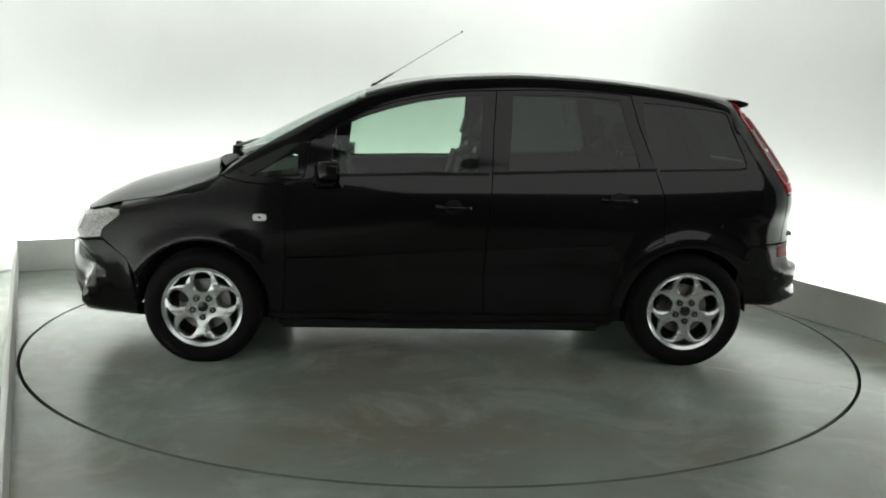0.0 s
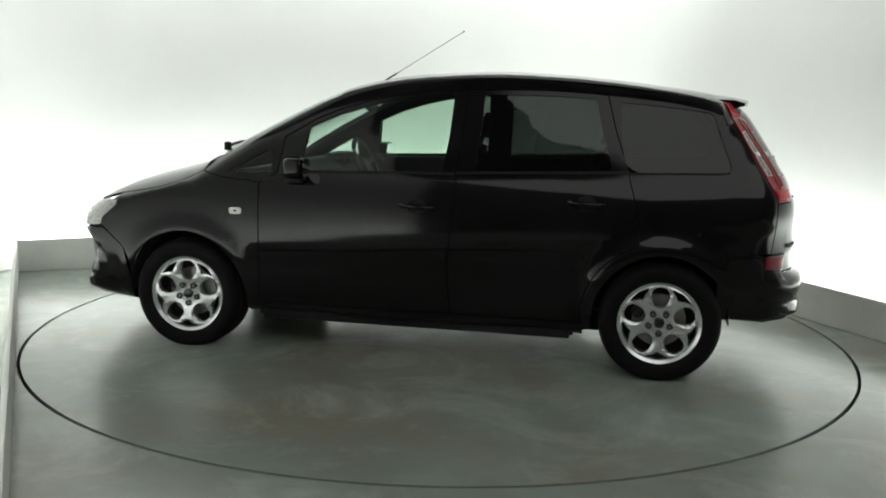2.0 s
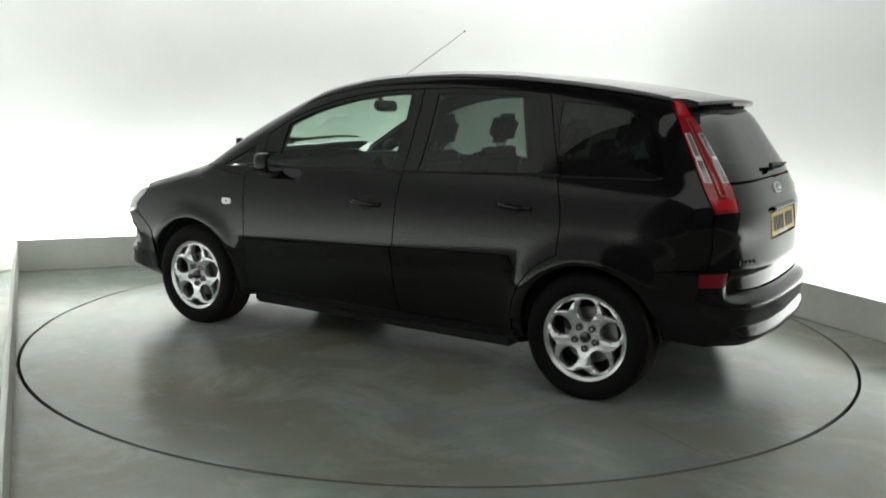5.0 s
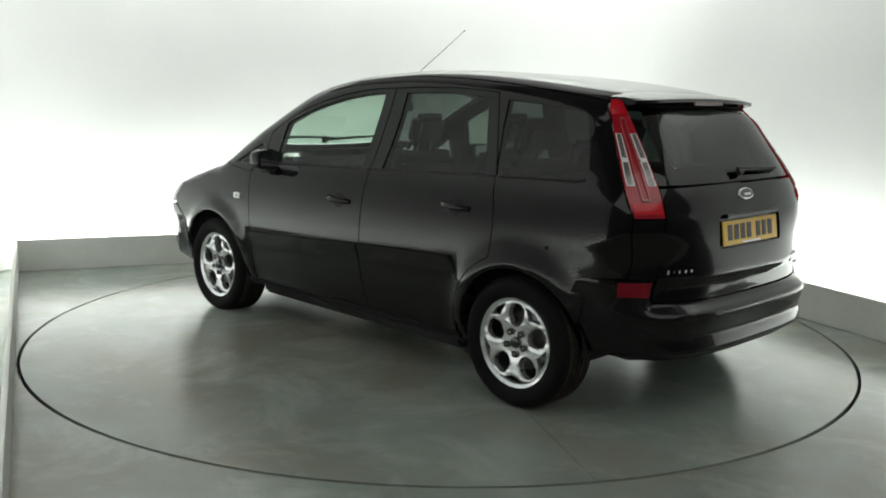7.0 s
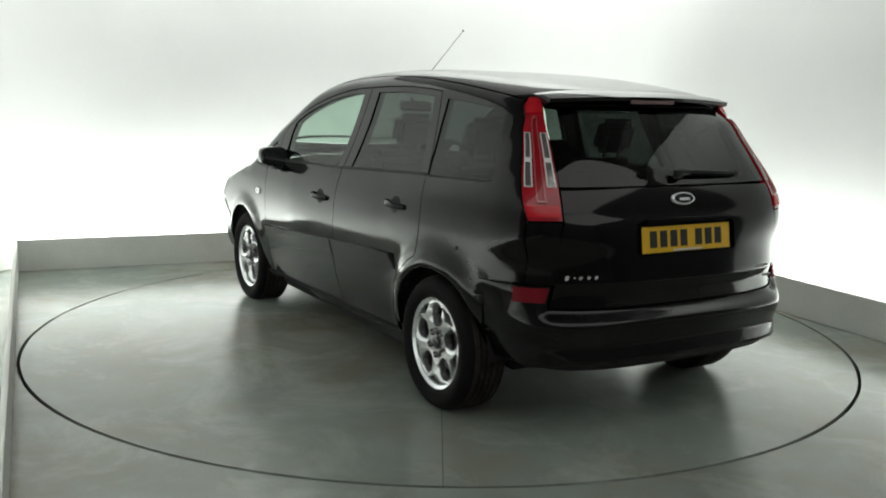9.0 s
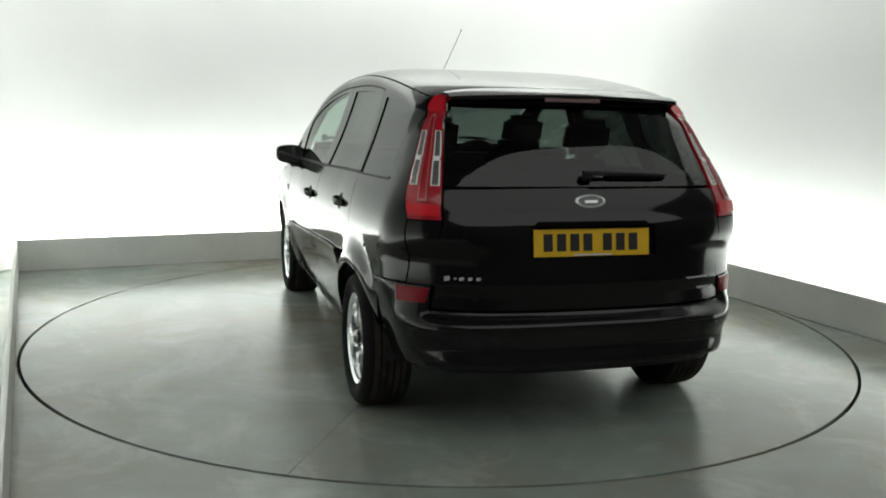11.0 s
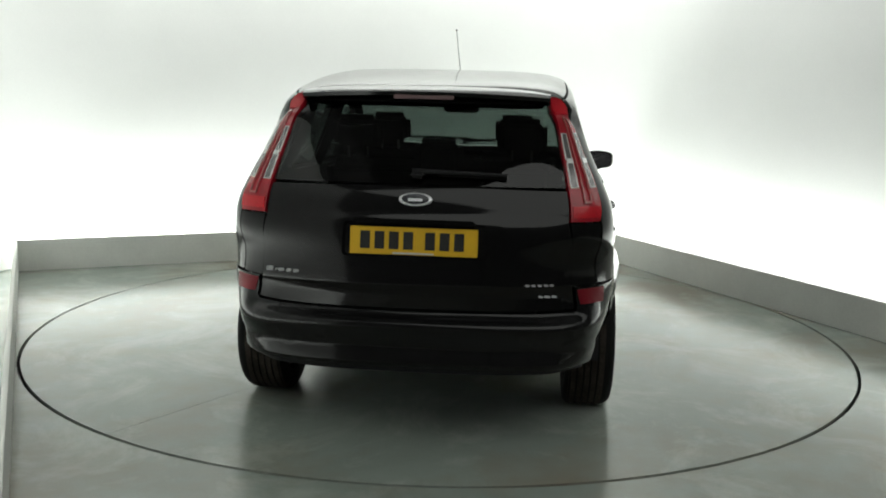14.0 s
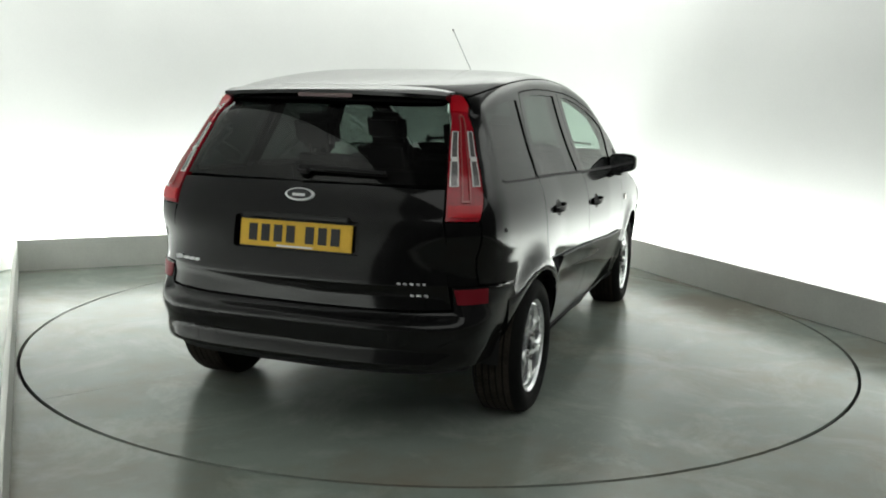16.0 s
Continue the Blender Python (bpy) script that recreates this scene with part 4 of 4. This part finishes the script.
# ---- wheels ----
def rim_face():
    """The alloy's face: five spokes that fork at the rim, between rounded openings."""
    def polar(r, a):
        return (r * math.cos(a), r * math.sin(a))
    holes = []
    for k in range(5):
        mid = radians(90 + 72 * k)
        half = [(0.078, 0.0), (0.081, 0.014), (0.089, 0.025), (0.101, 0.034), (0.12, 0.043), (0.14, 0.048), (0.160, 0.047), (0.174, 0.041), (0.183, 0.030), (0.187, 0.016), (0.188, 0.0)]
        egg = [polar(r, mid + w / r) for r, w in half] + [polar(r, mid - w / r) for r, w in half[-2:0:-1]]
        holes.append(egg)
        mid = radians(270 + 72 * k)
        tri = []
        for r, wide in ((0.150, 0.0), (0.160, 0.014), (0.169, 0.033), (0.176, 0.054), (0.184, 0.056), (0.1965, 0.0), (0.184, -0.056), (0.176, -0.054), (0.169, -0.033), (0.160, -0.014)):
            tri.append(polar(math.hypot(r, wide), mid + math.atan2(wide, r)))
        holes.append(tri)
    outer = ring_points(0.2015, 72)
    pts, faces, rim = flat_pieces(outer, holes, 0.02)

    def face_y(r):
        return np.interp(r, [0, 0.03, 0.06, 0.10, 0.15, 0.19, 0.21], [-0.026, -0.025, -0.024, -0.014, -0.006, -0.013, -0.026])
    big = np.array([polar(0.139, radians(90 + 72 * k)) for k in range(5)])
    d = np.linalg.norm(pts[:, None] - big[None], axis=2).min(1)
    roll = -0.012 * np.clip((0.061 - d) / 0.012, 0, 1) ** 1.5
    y = face_y(np.hypot(*pts.T)) + roll
    verts = [(p[0], q, p[1]) for p, q in zip(pts, y)]
    faces = [f[::-1] for f in faces]
    for a, b in rim:
        k = len(verts)
        verts += [verts[a], verts[b], (pts[b][0] * 1.0, y[b] - 0.032, pts[b][1]), (pts[a][0], y[a] - 0.032, pts[a][1])]
        faces.append([k, k + 1, k + 2, k + 3])
    bm = bmesh.new()
    vs = [bm.verts.new(v) for v in verts]
    for f in faces:
        bm.faces.new([vs[i] for i in f])
    bmesh.ops.recalc_face_normals(bm, faces=bm.faces)
    return bm


def build_wheel():
    """A wheel about the origin, its face towards +y."""
    wheel = new("wheel", None)
    w = 0.205
    tyre = [(0.216, -0.012), (0.228, -0.002), (0.245, 0.006), (0.268, 0.010), (0.288, 0.006), (0.302, -0.006), (0.3105, -0.020), (0.3145, -0.036)]
    back = [(0.3105, -0.198), (0.295, -0.212), (0.26, -0.216), (0.216, -0.205)]
    carcass = part("tyre", lathe(tyre + [(0.308, -0.040), (0.308, -0.186)] + back, 72), RUBBER, wheel, "black road tyre with grooved tread")
    ribs = [(0.307, -0.036), (0.3148, -0.037)]
    for k in range(5):  # ribs and grooves
        y = -0.040 - k * 0.0305
        ribs += [(0.316, y), (0.316, y - 0.0225), (0.3075, y - 0.0235), (0.3075, y - 0.0295)]
    part("tread", lathe(ribs + [(0.316, -0.1925), (0.3145, -0.195), (0.307, -0.196)], 72), TREAD, carcass, "dusty brown-black tyre tread")
    rim = part("rim", lathe([(0.1995, -0.030), (0.2015, -0.018), (0.2135, -0.010), (0.2165, -0.008), (0.2185, -0.012), (0.2175, -0.026), (0.206, -0.032)], 72), ALLOY, wheel, "silver alloy rim")
    part("barrel", lathe([(0.195, -0.19), (0.205, -0.10), (0.1985, -0.031)], 60), BARREL, rim, "dull dark inner barrel of the rim")
    part("spokes", rim_face(), ALLOY, rim, "five forked silver spokes")
    part("centre_cap", lathe([(0.0, -0.010), (0.018, -0.011), (0.026, -0.014), (0.028, -0.024)], 28), BADGE_DARK, rim, "dark centre cap")
    for k in range(5):
        a = radians(54 + 72 * k + 216)
        bm = lathe([(0.0, -0.012), (0.008, -0.012), (0.0095, -0.016), (0.0095, -0.026)], 6)
        bmesh.ops.translate(bm, vec=(0.056 * math.cos(a), 0, 0.056 * math.sin(a)), verts=bm.verts)
        part("wheel_nut", bm, STEEL, rim)
        # A near-black disc paints the shade of the recess round the nut.
        bm = lathe([(0.0155, -0.0165), (0.0145, -0.0205), (0.0, -0.0208)], 18)
        bmesh.ops.translate(bm, vec=(0.056 * math.cos(a), 0.0045, 0.056 * math.sin(a)), verts=bm.verts)
        part("nut_recess_shade", bm, NEAR_BLACK, rim)
    part("brake_disc", lathe([(0.0, -0.080), (0.07, -0.080), (0.075, -0.095), (0.140, -0.095), (0.140, -0.117), (0.0, -0.117)], 48), STEEL, wheel, "worn steel brake disc")
    part("brake_caliper", boxed((0.10, -0.10, 0.06), (0.06, 0.05, 0.11), Matrix.Rotation(radians(-30), 3, "Y"), 0.012), TRIM, wheel)
    # A near-black disc behind the spokes, shade painted into the openings.
    part("wheel_shade_disc", lathe([(0.0, -0.13), (0.195, -0.13), (0.195, -0.14), (0.0, -0.14)], 40), NEAR_BLACK, wheel)
    return wheel


def build_wheels(car):
    spots = ((AXLE_F, 0.880, 1), (AXLE_R, 0.872, 1), (AXLE_F, -0.880, -1), (AXLE_R, -0.872, -1))
    first = build_wheel()
    for k, (x, y, s) in enumerate(spots):
        m = pose(x, y, 0.304 if x > 0 else 0.313, 0, 0, 0 if s > 0 else 180)
        if k == 0:
            wheel = first
            wheel.matrix_basis = m
        else:
            wheel = copy_thing(first, m)
        wheel.parent = car
        # dark lining of the arch
        bm = bmesh.new()
        ring = [(x + 0.355 * math.cos(radians(a)), 0.32 + 0.355 * math.sin(radians(a))) for a in np.linspace(-3, 183, 26)]
        o, i = s * (0.86 if x > 0 else 0.80), s * 0.52
        rows = [(bm.verts.new((u, o, v)), bm.verts.new((u, i, v))) for u, v in ring]
        for p, q in zip(rows, rows[1:]):
            bm.faces.new((p[0], q[0], q[1], p[1]))
        bm.faces.new([r[1] for r in rows])
        bmesh.ops.recalc_face_normals(bm, faces=bm.faces)
        part("wheel_arch_lining", bm, NEAR_BLACK, car)


# ---- cabin ----
def seat(car, x, y, width, name, headrests=(0.0,)):
    st = part(name, boxed((x, y, 0.52), (0.52, width, 0.20), Matrix.Rotation(radians(-6), 3, "Y"), 0.05, 3), CLOTH, car, "dark cloth car seat")
    tilt = Matrix.Rotation(radians(-17), 3, "Y")
    part("backrest", boxed(Vector((x - 0.30, y, 0.84)), (0.14, width * 0.96, 0.62), tilt, 0.05, 3), CLOTH, st)
    for h in headrests:
        part("headrest", boxed(Vector((x - 0.415, y + h, 1.150 if len(headrests) > 1 and h == 0 else 1.262)), (0.10, 0.25, 0.19), tilt, 0.04, 3), CLOTH, st)
        for d in (-0.05, 0.05):
            part("headrest_post", tube([(x - 0.38, y + h + d, 1.10), (x - 0.405, y + h + d, 1.20)], 0.007, 6), STEEL, st)


def build_cabin(car):
    part("floor_pan", boxed((0.05, 0, 0.22), (3.0, 1.0, 0.12), None, 0.02), NEAR_BLACK, car)
    part("floor_edge", boxed((0.02, 0.63, 0.222), (1.80, 0.26, 0.11), None, 0.02), NEAR_BLACK, car)
    part("floor_edge", boxed((0.02, -0.63, 0.222), (1.80, 0.26, 0.11), None, 0.02), NEAR_BLACK, car)
    part("engine_bulkhead", boxed((1.10, 0, 0.62), (0.05, 1.30, 0.66), None, 0.01), NEAR_BLACK, car)
    part("boot_floor", boxed((-1.60, 0, 0.50), (0.45, 0.9, 0.24), None, 0.02), NEAR_BLACK, car)
    seat(car, 0.22, 0.38, 0.52, "front_seat")
    seat(car, 0.22, -0.38, 0.52, "front_seat")
    seat(car, -0.62, 0.0, 1.22, "rear_seat", (0.42, 0.0, -0.42))
    dash = part("dashboard", boxed((0.92, 0, 0.90), (0.46, 1.40, 0.26), Matrix.Rotation(radians(8), 3, "Y"), 0.07, 3), TRIM, car, "dark grey dashboard")
    part("instrument_hood", boxed((0.78, -0.38, 1.02), (0.20, 0.34, 0.09), None, 0.035, 3), TRIM, dash)
    part("centre_console", boxed((0.68, 0, 0.66), (0.30, 0.24, 0.46), None, 0.04), TRIM, dash)
    # steering wheel on the right
    ring = [Vector((0, 0.185 * math.cos(f), 0.185 * math.sin(f))) for f in np.linspace(0, 2 * math.pi, 33)]
    m = Matrix.Translation((0.60, -0.38, 0.98)) @ Matrix.Rotation(radians(26), 4, "Y")
    sw = part("steering_wheel", tube([m @ p for p in ring], 0.016, 8), TRIM, car, "dark steering wheel")
    part("wheel_hub", boxed(m @ Vector((0.02, 0, 0)), (0.05, 0.15, 0.14), m.to_3x3(), 0.03, 3), TRIM, sw)
    for f in (0.2, math.pi - 0.2, -math.pi / 2):
        part("wheel_spoke", tube([m @ Vector((0.01, 0.05 * math.cos(f), 0.05 * math.sin(f))), m @ Vector((0, 0.18 * math.cos(f), 0.18 * math.sin(f)))], 0.014, 6), TRIM, sw)
    mir = part("cabin_mirror", boxed((0.47, 0, 1.385), (0.03, 0.24, 0.07), Matrix.Rotation(radians(12), 3, "Y"), 0.014, 3), TRIM, car, "dark interior mirror")
    part("mirror_stem", tube([(0.475, 0, 1.40), (0.53, 0, 1.44)], 0.01, 6), TRIM, mir)
    # headlining under the roof
    run = np.linspace(0.36, -1.5, 20)
    ys = side_y(run, edge_z(run)) - 0.06
    half = list(zip(run, ys))
    lin = half + [(x, -y) for x, y in half[::-1]]
    skin("headlining", lin, top_map, TRIM, car, lift=-0.035, depth=0.002)


def build_car():
    car = new("car", None)
    tagged(car, "black five-door family car standing on the turntable", "car")
    build_body(car)
    build_rear_details(car)
    for s in (1, -1):
        build_mirror(car, s)
    build_wheels(car)
    build_cabin(car)
    return car


car = build_car()


# ---- the turntable turns the car ----
def heading(t):
    return 127.63 - 7.0259 * (t - 8) - 1.14 * ((t - 8) / 8) ** 2


def motions():
    times = [k * 0.5 for k in range(33)]
    walk(turntable, [(t, pose(0, 0, 0, 0, 0, heading(t) - 180)) for t in times])
    walk(car, [(t, pose(0.0169, -0.0216, 0, 0, 0, heading(t)) @ pose(0.0294, -0.0465, 0)) for t in times])


motions()
